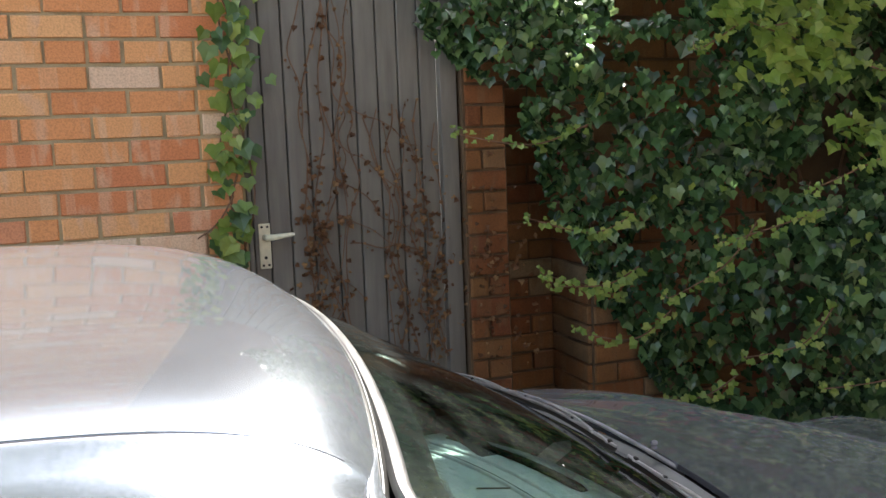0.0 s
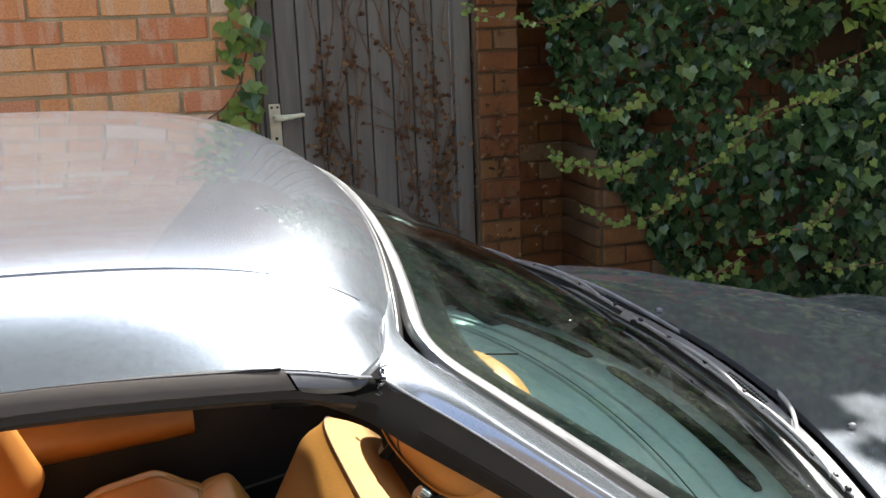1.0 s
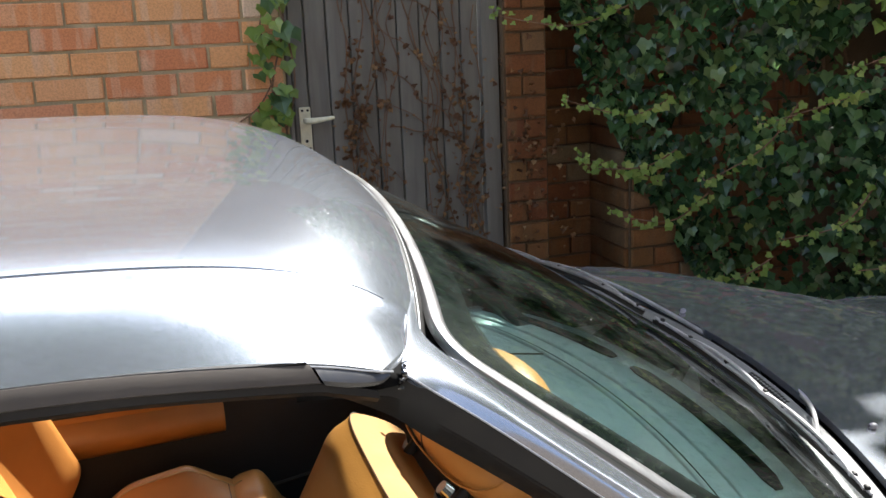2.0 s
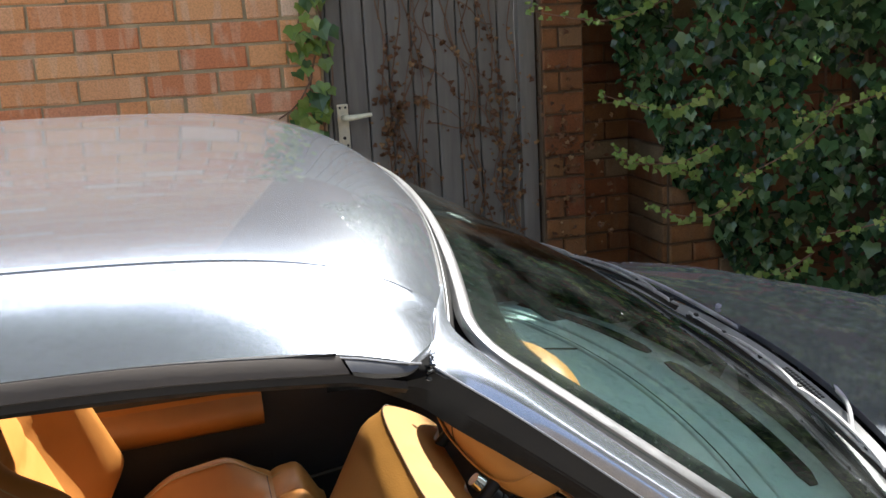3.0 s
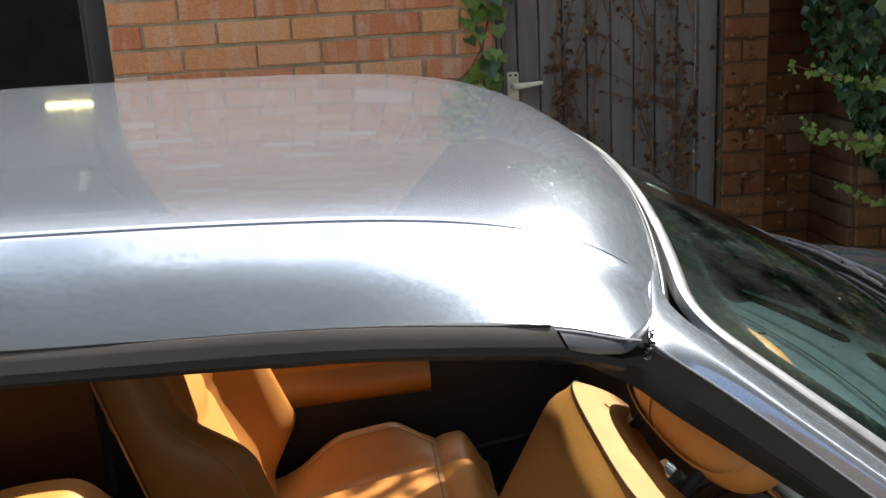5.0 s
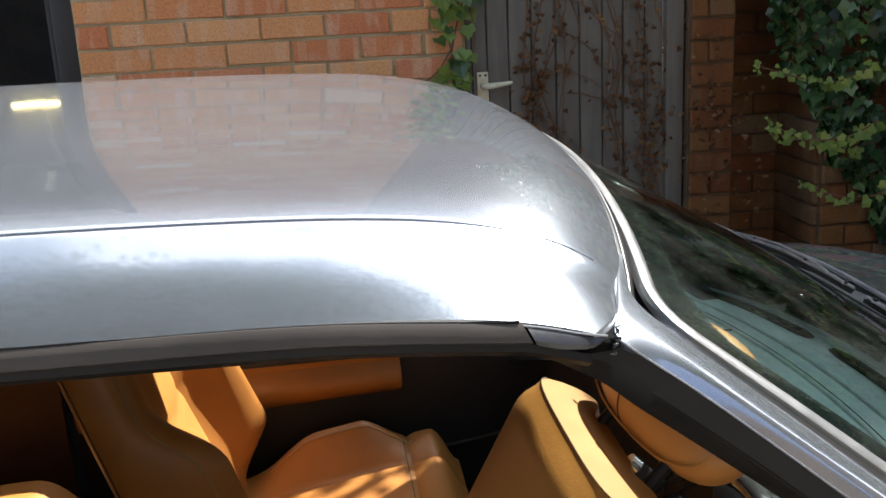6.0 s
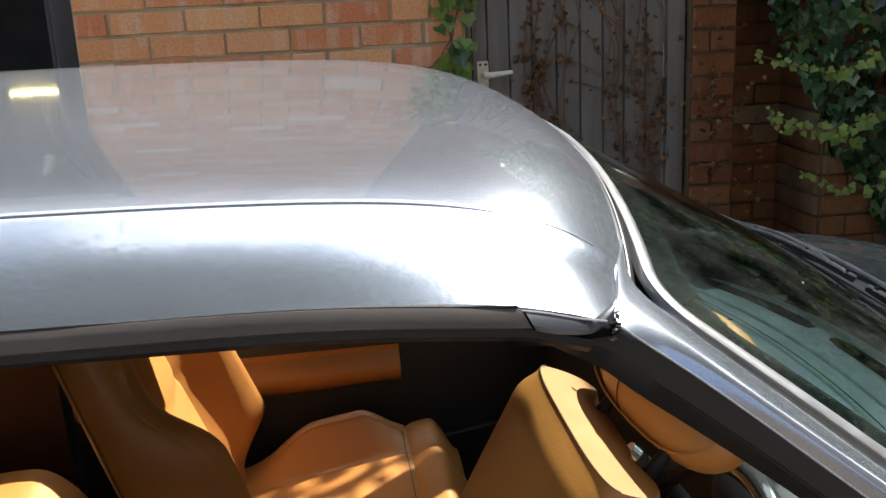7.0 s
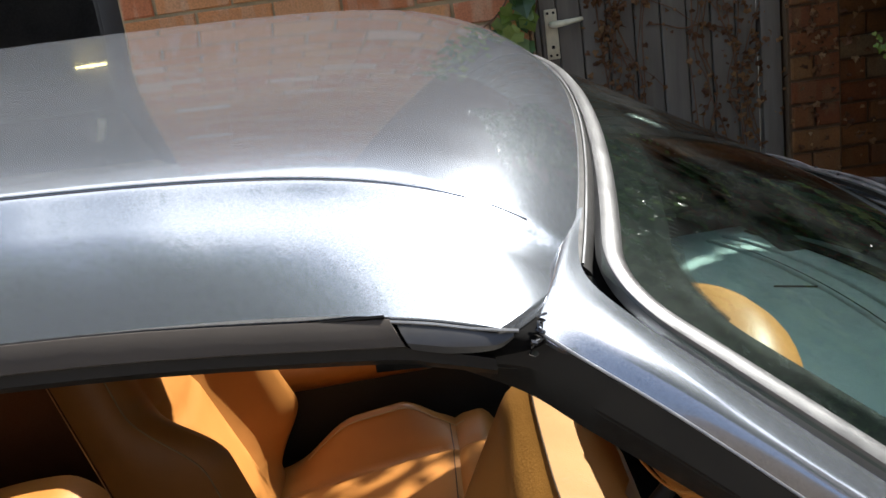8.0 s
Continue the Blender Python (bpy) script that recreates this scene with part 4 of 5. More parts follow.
dash_rows = []
for f in np.linspace(0, 1, 24):
    row = []
    for v in np.linspace(-0.72, 0.72, 37):
        u0, u1 = 0.24 - 0.06 * (v / 0.72) ** 2, cowl_u(v) - 0.034
        u = u0 + (u1 - u0) * f
        row.append((u, v, dash_w(u, v)))
    dash_rows.append(row)
dash = part("dashboard", shell(dash_rows, 0.03, (0, 0, 1)), DASH, car, "grey moulded dashboard under the screen")
part("fascia", shell([[(0.225 + 0.05 * f - 0.06 * (v / 0.72) ** 2, v, 0.842 - 0.34 * f - 0.03 * (v / 0.7) ** 4) for v in np.linspace(-0.72, 0.72, 25)] for f in np.linspace(0, 1, 8)], 0.02, (1, 0, 0)), DARKPLASTIC, car)


def dash_line(v, back=0.0):
    """A line across the dashboard, parallel to the foot of the screen."""
    return 0.574 - 0.30 * v * v - back


def dash_slot(v0, v1, width):
    rows, n = [], 16
    for k in range(n):
        v = v0 + (v1 - v0) * k / (n - 1)
        u, q = dash_line(v), width * (1 if 0 < k < n - 1 else 0.5)
        rows.append([(u - q / 2, v, dash_w(u, v) + 0.0035), (u + q / 2, v, dash_w(u, v) + 0.0035)])
    slot = part("demister_slot", shell(rows, 0.003, (0, 0, 1)), BLACKGAP, dash, "dark demister slot")
    for k in range(1, 15):
        a, b = rows[k]
        part("fin", tube([Vector(a) + Vector((0, 0, 0.0012)), Vector(b) + Vector((0, 0, 0.0008))], 0.0006, 4), TRIM, slot)


dash_slot(0.66, 0.225, 0.026)
dash_slot(0.165, -0.31, 0.026)
dash_slot(-0.37, -0.62, 0.026)
for back, a, b in ((0.060, 0.64, -0.60), (0.105, 0.62, -0.58)):
    part("dash_ridge", tube([(dash_line(v, back), v, dash_w(dash_line(v, back), v) + 0.001) for v in np.linspace(a, b, 30)], 0.005, 8), DASH, dash)
part("dash_crease", tube([(dash_line(v, 0.100), v, dash_w(dash_line(v, 0.1), v) + 0.001) for v in np.linspace(0.60, -0.56, 30)], 0.0035, 6), BLACKGAP, dash)
part("dash_joint", tube([(0.375, 0.33, dash_w(0.375, 0.33) + 0.001), (dash_line(0.30, 0.1), 0.30, dash_w(0.45, 0.3) + 0.001)], 0.0022, 6), TRIM, dash)


# seats
def backrest_rows(h_top=0.60):
    rows = []
    for k in range(51):
        f = k / 50
        h = h_top * f
        half = 0.262 - 0.102 * f ** 1.2
        tk = 0.062 * (1 - 0.22 * f) * (1 - 0.42 * step(0.90, 1.0, f) ** 3)
        half *= 1 - 0.07 * step(0.90, 1.0, f) ** 3
        bol = 0.110 * step(0.0, 0.25, f)
        near, far = 1 - 0.90 * step(0.42, 0.68, f), 1 - 0.85 * step(0.55, 0.92, f)
        row = []
        for j in range(48):
            a = 2 * math.pi * j / 48
            c, s_ = math.cos(a), math.sin(a)
            t = math.copysign(abs(s_) ** 0.62, s_)
            x = tk * math.copysign(abs(c) ** 0.62, c) * (1 + 0.55 * f ** 1.5 if c > 0 else 1)
            if c > -0.2:
                x += bol * (near if t < 0 else 1.05 * far) * math.exp(-((abs(t) - 0.80) / 0.20) ** 2) * step(-0.2, 0.5, c) - 0.012 * math.exp(-((abs(t) - 0.47) / 0.07) ** 2) * step(0, 0.5, c)
                x -= 0.006 * math.exp(-((h - 0.30 - 0.05 * abs(t)) / 0.012) ** 2) * step(0, 0.5, c) * (abs(t) < 0.5)
            row.append((x, half * t, h))
        rows.append(row)
    return rows


def backrest(name, parent, m):
    bm = bmesh.new()
    made = add_grid(bm, backrest_rows(), closed=True)
    bm.faces.new(made[0][::-1]), bm.faces.new(made[-1])
    ob = part(name, bm, TAN, parent)
    ob.matrix_local = m
    rows = backrest_rows()
    for j in (8, 40):
        part("stitched_seam", tube([Vector(r[j]) * 1.0 + Vector((0.001, 0, 0)) for r in rows[2:48]], 0.0016, 5), THREAD, ob)
    for j in (14, 34):
        part("welt", tube([Vector(r[j]) + Vector((0, 0.001 * (1 if j < 24 else -1), 0)) for r in rows[2:48]], 0.0012, 5), BROWNTRIM, ob)
    return ob


def cushion(name, m, parent):
    """Seat cushion with raised side bolsters and a rolled front edge; x forward."""
    rows = []
    for k in range(51):
        f = k / 50
        x = 0.50 * f
        half = 0.25
        row = []
        for j in range(65):
            t = -1 + 2 * j / 64
            z = 0.070 + 0.03 * f - 0.10 * step(0.86, 1.0, f) ** 2
            z += 0.085 * math.exp(-((abs(t) - 0.80) / 0.17) ** 2) * step(0.02, 0.40, f) * (1 - 0.85 * step(0.58, 0.80, f))
            z -= 0.010 * math.exp(-((abs(t) - 0.52) / 0.05) ** 2)
            z -= 0.008 * math.exp(-((f - 0.78) / 0.018) ** 2)
            z -= 0.12 * step(0.90, 1.0, abs(t)) ** 2
            row.append((x, half * t, z))
        rows.append(row)
    bm = shell(rows, 0.14, (0, 0, 1))
    ob = part(name, bm, TAN, parent)
    ob.matrix_local = m
    for j in (8, 56):
        part("stitched_seam", tube([Vector(r[j]) + Vector((0, 0, 0.001)) for r in rows[8:42]], 0.0016, 5), THREAD, ob)
    part("front_seam", tube([Vector(p) + Vector((0, 0, 0.0)) for p in rows[38][8:57]], 0.0011, 5), BROWNTRIM, ob)
    return ob


def head_restraint(parent, m, half=(0.052, 0.150, 0.098), post=0.075):
    def warp(p):
        p = p.copy()
        p.x += 0.02 * (p.z / 0.1) ** 2
        p.y *= 1 - 0.16 * step(-0.02, 0.10, p.z)
        if p.z > 0:
            p.z *= 1 - 0.45 * min(1.0, abs(p.y) / half[1]) ** 2
        return p
    hx, hy, hz = half
    ob = part("headrest", blob(hx, hy, hz, 2.6, 48, 24, warp), TAN, parent)
    ob.matrix_local = m
    part("welt", tube([warp(Vector((-hx * 1.005 * (1 - 0.35 * abs(q) ** 5), hy * 0.97 * q, 0.42 * hz))) for q in np.linspace(-1, 1, 24)], 0.0012, 5), SEAM, ob)
    part("panel_seam", tube([warp(Vector((-hx * 1.003 * (1 - abs(q) ** 2.6) ** (1 / 2.6), 0.035, hz * q))) for q in np.linspace(-0.97, 0.5, 24)], 0.0010, 5), SEAM, ob)
    part("piping", tube([warp(Vector((-hx * 0.62, hy * 0.965 * math.copysign(abs(math.cos(a)) ** 0.77, math.cos(a)), hz * 0.965 * math.copysign(abs(math.sin(a)) ** 0.77, math.sin(a))))) for a in np.linspace(math.pi, 2 * math.pi, 40)], 0.0014, 6), TAN, ob)
    for y in (0.068, -0.068):
        part("headrest_post", tube([(0, y, -hz - post), (0, y, -hz + 0.015)], 0.0075, 10), RUBBER, ob)
    return ob


seat_p = cushion("passenger_seat", Matrix.Translation((-0.565, 0.395, 0.402)) @ pose(0, 0, 0, 0, -6, 0), car)
backrest("backrest", seat_p, Matrix.Translation((-0.03, 0, 0.06)) @ pose(0, 0, 0, 0, -14, 0))
head_restraint(seat_p, Matrix.Translation((-0.215, 0, 0.80)) @ pose(0, 0, 0, 0, -14, 0))
SEAT_D = Matrix.Translation((-0.42, -0.38, 0.37)) @ pose(0, 0, 0, 0, -6, 0)
seat_d = cushion("driver_seat", SEAT_D, car)
IN_SEAT = SEAT_D.inverted()
DRV = IN_SEAT @ Matrix.Translation((-0.290, -0.378, 0.510)) @ pose(0, 0, 0, 0, 22, 0)
tipped = backrest("backrest", seat_d, DRV)
head_restraint(seat_d, IN_SEAT @ Matrix.Translation((0.042, -0.386, 1.121)) @ pose(0, 0, 0, 0, 0, 6) @ pose(0, 0, 0, 0, 42, 0), (0.042, 0.152, 0.080), 0.06)
top_row = backrest_rows()[-1]
part("welt", tube([Vector(top_row[j]) + Vector((0.0, 0, 0.0005)) for j in range(13, 36)], 0.0008, 5), BROWNTRIM, tipped)


def rear_seat():
    ob = part("rear_seat", shell([[(-1.38 + 0.54 * f, v, 0.450 + 0.09 * f + 0.05 * math.sin(math.pi * f) - 0.05 * math.exp(-(v / 0.09) ** 2) - 2.2 * max(0, f - 0.72) ** 2) for v in np.linspace(-0.58, 0.58, 41)] for f in np.linspace(0, 1, 36)], 0.16, (0, 0, 1)), TAN, car)
    bk = [[(-1.42 - 0.20 * f + 0.05 * math.sin(math.pi * min(1, abs(v) / 0.56)), v, 0.50 + 0.52 * f) for v in np.linspace(-0.58, 0.58, 41)] for f in np.linspace(0, 1, 14)]
    part("backrest", shell(bk, 0.10, (1, 0, 0.2)), TAN, ob)
    part("stitched_seam", tube([(-1.20, v, 0.526 - 0.05 * math.exp(-(v / 0.09) ** 2)) for v in np.linspace(-0.56, 0.56, 30)], 0.002, 5), THREAD, ob)
    return ob


rear_seat()
part("centre_console", box(-0.75, 0.15, -0.085, 0.085, FLOOR + 0.2, 0.52, 0.02), DARKPLASTIC, car)


def door_card(side):
    s = -side
    d = part("door_trim", box(-0.93, 0.40, min(s * 0.712, s * 0.75), max(s * 0.712, s * 0.75), 0.30, 0.885, 0.008), DARKPLASTIC, car, "black door lining with a tan leather pad")
    rows = []
    for f in np.linspace(0, 1, 16):
        u = -0.92 + 0.735 * f
        row = []
        for g in np.linspace(0, 1, 9):
            row.append((u, s * (0.711 - 0.035 * math.sin(math.pi * min(1, g * 1.15)) ** 0.7 * (0.55 + 0.45 * math.sin(math.pi * (0.25 + 0.5 * f)))), 0.615 - 0.03 * (1 - f) * (1 - g) + 0.09 * g))
        rows.append(row)
    part("leather_pad", shell(rows, 0.006, (0, -s, 0)), TAN, d)
    part("door_pocket", tube([(u, s * 0.702, 0.47 + 0.05 * math.sin(3 * u)) for u in np.linspace(-0.7, 0.25, 20)], 0.005, 6), TRIM, d)


for s in (1, -1):
    door_card(s)
rq = [[(-1.5 + 0.55 * f, 0.712, 0.35 + 0.55 * g) for g in np.linspace(0, 1, 4)] for f in np.linspace(0, 1, 4)]
part("rear_side_trim", shell(rq, 0.02, (0, -1, 0)), BROWNTRIM, car, "dark red-brown rear side trim")
part("rear_side_trim", shell([[(u, -v, w) for u, v, w in row] for row in rq], 0.02, (0, 1, 0)), BROWNTRIM, car, "dark red-brown rear side trim")


for s in (1, -1):
    sail = [[(0.10 + 0.33 * f, -s * (0.655 + 0.16 * f), 1.07 - 0.24 * f - (0.005 + 0.22 * (1 - f)) * g) for g in np.linspace(0, 1, 4)] for f in np.linspace(0, 1, 6)]
    part("door_sail", shell(sail, 0.012, (0, -s, 0)), DARKPLASTIC, car, "black corner panel at the foot of the pillar")


def steering():
    rows = []
    for k in range(64):
        a = 2 * math.pi * k / 64
        rows.append((0, 0.185 * math.cos(a), 0.185 * math.sin(a)))
    bm = bmesh.new()
    add_tube(bm, rows + rows[:1], 0.015, 10, cap=False)
    ob = part("steering_wheel", bm, GLOSSBLACK, car, "glossy black steering wheel rim")
    column = Matrix.Translation((0.07, -0.37, 0.79)) @ pose(0, 0, 0, 0, 26, 0)
    ob.matrix_local = column
    part("hub", blob(0.03, 0.07, 0.065, 2.6), DARKPLASTIC, ob).location = (0.02, 0, 0)
    for a in (0.2, math.pi - 0.2, -math.pi / 2):
        part("spoke", tube([(0.015, 0.05 * math.cos(a), 0.05 * math.sin(a)), (0.0, 0.18 * math.cos(a), 0.18 * math.sin(a))], 0.008, 8), CHROME if a < 0 else DARKPLASTIC, ob)
    inv = column.inverted()
    run = [inv @ Vector(p) for p in ((0.165, -0.300, 0.790), (0.124, -0.215, 0.842), (0.068, -0.208, 0.901), (0.060, -0.207, 0.910), (0.050, -0.205, 0.921))]
    st = part("stalk", tube(smooth_line(run[:3], 16), [0.008 + 0.004 * k / 15 for k in range(16)], 12), DARKPLASTIC, ob, "black indicator stalk")
    for a, b in ((0.30, 0.42), (0.60, 0.70)):
        part("stalk_ring", tube([run[1].lerp(run[2], a), run[1].lerp(run[2], b)], 0.0128, 12), RUBBER, st)
    part("stalk_tip", tube(run[3:], [0.0122, 0.0105], 12), CHROME, st, "silver stalk tip")
    part("column_cowl", tube([(0.03, 0, 0), (0.16, 0, -0.03)], 0.05, 14), DARKPLASTIC, ob)


steering()


def binnacle():
    """The dark hood over the instruments, in front of the driver."""
    def warp(p):
        p = p.copy()
        p.z = max(p.z, -0.02) * (1 - 0.25 * (p.y / 0.2) ** 2)
        return p
    b = part("instrument_hood", blob(0.12, 0.25, 0.075, 3.0, 36, 18, warp), DARKPLASTIC, dash, "black hood over the instruments")
    b.location = (0.27, -0.40, 0.845)
    return b


binnacle()
mb = part("mirror_mount", blob(0.030, 0.013, 0.007, 2.6, 18, 10), SCUTTLE, car, "pale grey mirror foot glued to the screen")
mb.matrix_local = Matrix.Translation((0.098, -0.03, 1.256)) @ pose(0, 0, 0, 0, 30, 0)
mir = part("interior_mirror", blob(0.018, 0.115, 0.032, 4, 28, 12), DARKPLASTIC, mb)
mir.matrix_local = Matrix.Translation((-0.050, 0.03, -0.055))


# ---- ivy and vines ----
LEAF = [(0.0, 0.0), (0.20, -0.13), (0.44, -0.12), (0.50, 0.10), (0.60, 0.36), (0.38, 0.50), (0.22, 0.70), (0.0, 1.0),
        (-0.22, 0.70), (-0.38, 0.50), (-0.60, 0.36), (-0.50, 0.10), (-0.44, -0.12), (-0.20, -0.13)]


class Leaves:
    """Gathers many lobed leaves, each its own island, for one mesh."""

    def __init__(self, seed):
        self.v, self.f, self.rnd = [], [], random.Random(seed)

    def add(self, p, normal, down, size, curl=0.18):
        n = Vector(normal).normalized()
        d = Vector(down)
        d = (d - n * d.dot(n))
        d = d.normalized() if d.length > 1e-4 else n.orthogonal().normalized()
        s = n.cross(d)
        k0 = len(self.v)
        fold = self.rnd.uniform(0.05, 0.35)
        for x, y in LEAF:
            z = fold * abs(x) * 0.8 - curl * (y - 0.3) ** 2
            self.v.append(tuple(Vector(p) + size * (s * x + d * y + n * z)))
        self.v.append(tuple(Vector(p) + size * (d * 0.30 - n * curl * 0.02)))
        c = k0 + len(LEAF)
        for k in range(len(LEAF)):
            self.f.append((c, k0 + k, k0 + (k + 1) % len(LEAF)))

    def make(self, name, mat, parent=None, label=""):
        ob = raw(name, self.v, self.f, mat, parent, label, smooth=False)
        return tagged(ob, kind="stuff")


def spread(rnd, axis=(0, -1, 0.25), k=0.8):
    return Vector(axis) + Vector((rnd.uniform(-k, k), rnd.uniform(-k, k), rnd.uniform(-k, k)))


def ivy_left(z):
    """How far left the hanging ivy reaches at a height."""
    return float(np.interp(z, [0.0, 0.5, 0.8, 1.0, 1.2, 1.4, 1.6, 1.75, 1.9, 2.2, 3.2], [2.35, 2.10, 1.90, 1.75, 1.66, 1.58, 1.48, 1.34, 1.17, 0.99, 0.90]))


def ivy_front(x, z):
    """The y of the ivy's outer face: it bulges out over the garden wall."""
    near = 2.42 + 0.16 * math.sin(2.1 * x + 0.6) + 0.12 * math.sin(3.3 * z + x) + 0.05 * math.sin(9 * x + 5 * z)
    edge = min(1.0, max(0.0, (x - ivy_left(z)) / 0.55))
    low = min(1.0, max(0.0, (z - 0.1) / 0.5))
    return 3.08 + (near - 3.08) * edge ** 0.7 * (0.6 + 0.4 * low)


def hanging_ivy():
    rnd = random.Random(11)
    ivy = thing("ivy", "dense dark green ivy hanging over the garden wall", "ivy")
    dark, young = Leaves(21), Leaves(22)
    stems = bmesh.new()
    for k in range(60000):
        z = 0.12 + 3.8 * rnd.random()
        x = 0.8 + 4.6 * rnd.random() ** 1.15
        if z > 2.75 + 0.5 * max(0.0, x - 1.5):
            continue
        lump = 0.75 * noise.noise(Vector((x * 2.3, 0.3, z * 2.6))) + 0.45 * noise.noise(Vector((x * 6.1, 4.3, z * 6.1)))
        if x < ivy_left(z) + 0.20 * lump - 0.05 or (lump < -0.12 and z < 2.05 and rnd.random() < 0.55):
            continue
        y = ivy_front(x, z) - 0.42 * lump + (0.35 if lump < -0.12 else 0.0)
        depth = abs(rnd.gauss(0, 0.15))
        yy = min(3.06, y + depth)
        size = rnd.uniform(0.022, 0.052) * (1.3 if rnd.random() < 0.2 else 1.0)
        n = spread(rnd, (-0.25, -0.9, 0.50), 0.95)
        kind = young if (rnd.random() < 0.10 and depth < 0.05 and lump > 0.1) else dark
        kind.add((x, yy, z), n, (rnd.uniform(-0.5, 0.5), 0, -1), size * (0.75 if kind is young else 1))
    over = Leaves(23)      # unseen crown added to shade the bonnet, gap cut to sun its near edge

    def in_gap(x, y, z):
        k = (z - 0.97) / sun_dir.z
        gx, gy = x - k * sun_dir.x, y - k * sun_dir.y
        return gx > 0.82 and gy < 0.86 + 0.20 * (gx - 0.83) + 0.05 * math.sin(9 * gx)
    for k in range(22000):
        x, y, z = rnd.uniform(1.6, 4.8), rnd.uniform(0.6, 3.0), rnd.uniform(2.25, 3.1)
        if z < 2.25 + 0.35 * (2.6 - y) / 1.7 or x < 1.72 + 0.55 * (z - 2.2) + 0.12 * math.sin(5 * y) or in_gap(x, y, z):
            continue
        over.add((x, y, z), spread(rnd, (0, -0.3, 1.0), 0.7), (rnd.uniform(-1, 1), rnd.uniform(-1, 0), -0.6), rnd.uniform(0.065, 0.11))
    for k in range(4200):
        x, y, z = rnd.uniform(1.3, 3.2), rnd.uniform(-0.4, 1.35), rnd.uniform(2.7, 3.35)
        if x < 1.35 + 0.25 * abs(math.sin(3 * y)) or in_gap(x, y, z):
            continue
        over.add((x, y, z), spread(rnd, (0, -0.2, 1.0), 0.7), (rnd.uniform(-1, 1), rnd.uniform(-1, 0), -0.6), rnd.uniform(0.065, 0.11))
    for k in range(3400):      # its tip, added unseen to shade the dashboard
        x, y, z = rnd.uniform(1.30, 1.85), rnd.uniform(1.70, 2.32), rnd.uniform(2.32, 2.70)
        if x < 1.33 + 0.10 * math.sin(6 * y) + 0.06 * math.sin(17 * y):
            continue
        over.add((x, y, z), spread(rnd, (0, -0.3, 1.0), 0.7), (rnd.uniform(-1, 1), rnd.uniform(-1, 0), -0.6), rnd.uniform(0.055, 0.095))
    over.make("shading_leaves", IVY, ivy, "unseen dark ivy leaves added overhead for shade")
    # trailing shoots with small pale leaves
    shoots = [((1.62, 2.60, 1.31), (1.22, 2.56, 1.315)), ((1.60, 2.55, 1.13), (1.27, 2.50, 1.10)), ((1.55, 2.58, 1.02), (1.25, 2.55, 1.13)), ((1.7, 2.5, 0.98), (1.36, 2.52, 0.93)),
              ((2.0, 2.42, 1.28), (1.62, 2.38, 1.05)), ((2.2, 2.35, 1.30), (1.75, 2.28, 1.23)), ((2.25, 2.3, 1.02), (1.80, 2.22, 0.86)), ((2.4, 2.25, 1.75), (1.75, 2.20, 1.92)),
              ((2.5, 2.2, 1.55), (1.95, 2.1, 1.40)), ((1.5, 2.7, 1.62), (1.05, 2.75, 1.60)), ((2.6, 2.2, 0.8), (2.05, 2.15, 0.74)), ((1.9, 2.35, 1.95), (1.60, 2.2, 1.83)),
              ((2.05, 2.2, 2.05), (1.72, 2.05, 1.88)), ((1.9, 2.4, 0.75), (1.55, 2.42, 0.70))]
    for k, (a, b) in enumerate(shoots):
        a, b = Vector(a), Vector(b)
        mid = (a + b) / 2 + Vector((0, -0.05, -0.05 + 0.03 * (k % 3)))
        path = smooth_line([a, mid, b, b + Vector((-0.03, -0.01, 0.02))], 18)
        add_tube(stems, path, [0.0032 - 0.002 * j / 17 for j in range(18)], 5)
        for j, p in enumerate(path[1:], 1):
            for _ in range(2 if j < 13 else 1):
                s = (0.032 - 0.0011 * j) * rnd.uniform(0.7, 1.2)
                young.add(p + Vector((rnd.uniform(-1, 1), rnd.uniform(-1, 1), rnd.uniform(-1, 1))) * 0.018, spread(rnd, (-0.3, -1, 0.6), 0.6), (rnd.uniform(-1, 1), 0, -0.7), s)
    # clumps of sunlit ivy, their brightness put into the paler leaf colour
    for cx, cz in ((1.91, 1.88), (2.06, 1.95), (1.98, 1.80), (1.85, 1.82), (2.19, 1.56), (1.70, 1.96)):
        for k in range(34):
            p = Vector((rnd.gauss(cx, 0.055), 2.12 + rnd.gauss(0, 0.05), rnd.gauss(cz, 0.045)))
            young.add(p, spread(rnd, (-0.2, -0.9, 0.7), 0.6), (rnd.uniform(-1, 1), 0, -0.8), rnd.uniform(0.03, 0.055))
    for k in range(10):
        x, z = rnd.uniform(1.9, 4.6), rnd.uniform(0.3, 1.2)
        pts = [(x + 0.12 * math.sin(2 * j + k) * j / 5, 3.06 - 0.012 * j + 0.01 * math.sin(j * 3), z + 0.32 * j) for j in range(6)]
        add_tube(stems, smooth_line(pts, 20), 0.006, 5)
    dark.make("dark_leaves", IVY, ivy, "glossy dark green ivy leaves")
    young.make("pale_leaves", IVYYOUNG, ivy, "pale yellow-green ivy leaves: young shoots, and clumps coloured as if sunlit")
    tagged(part("stem_growth", stems, STEM, ivy), kind="stuff")


hanging_ivy()


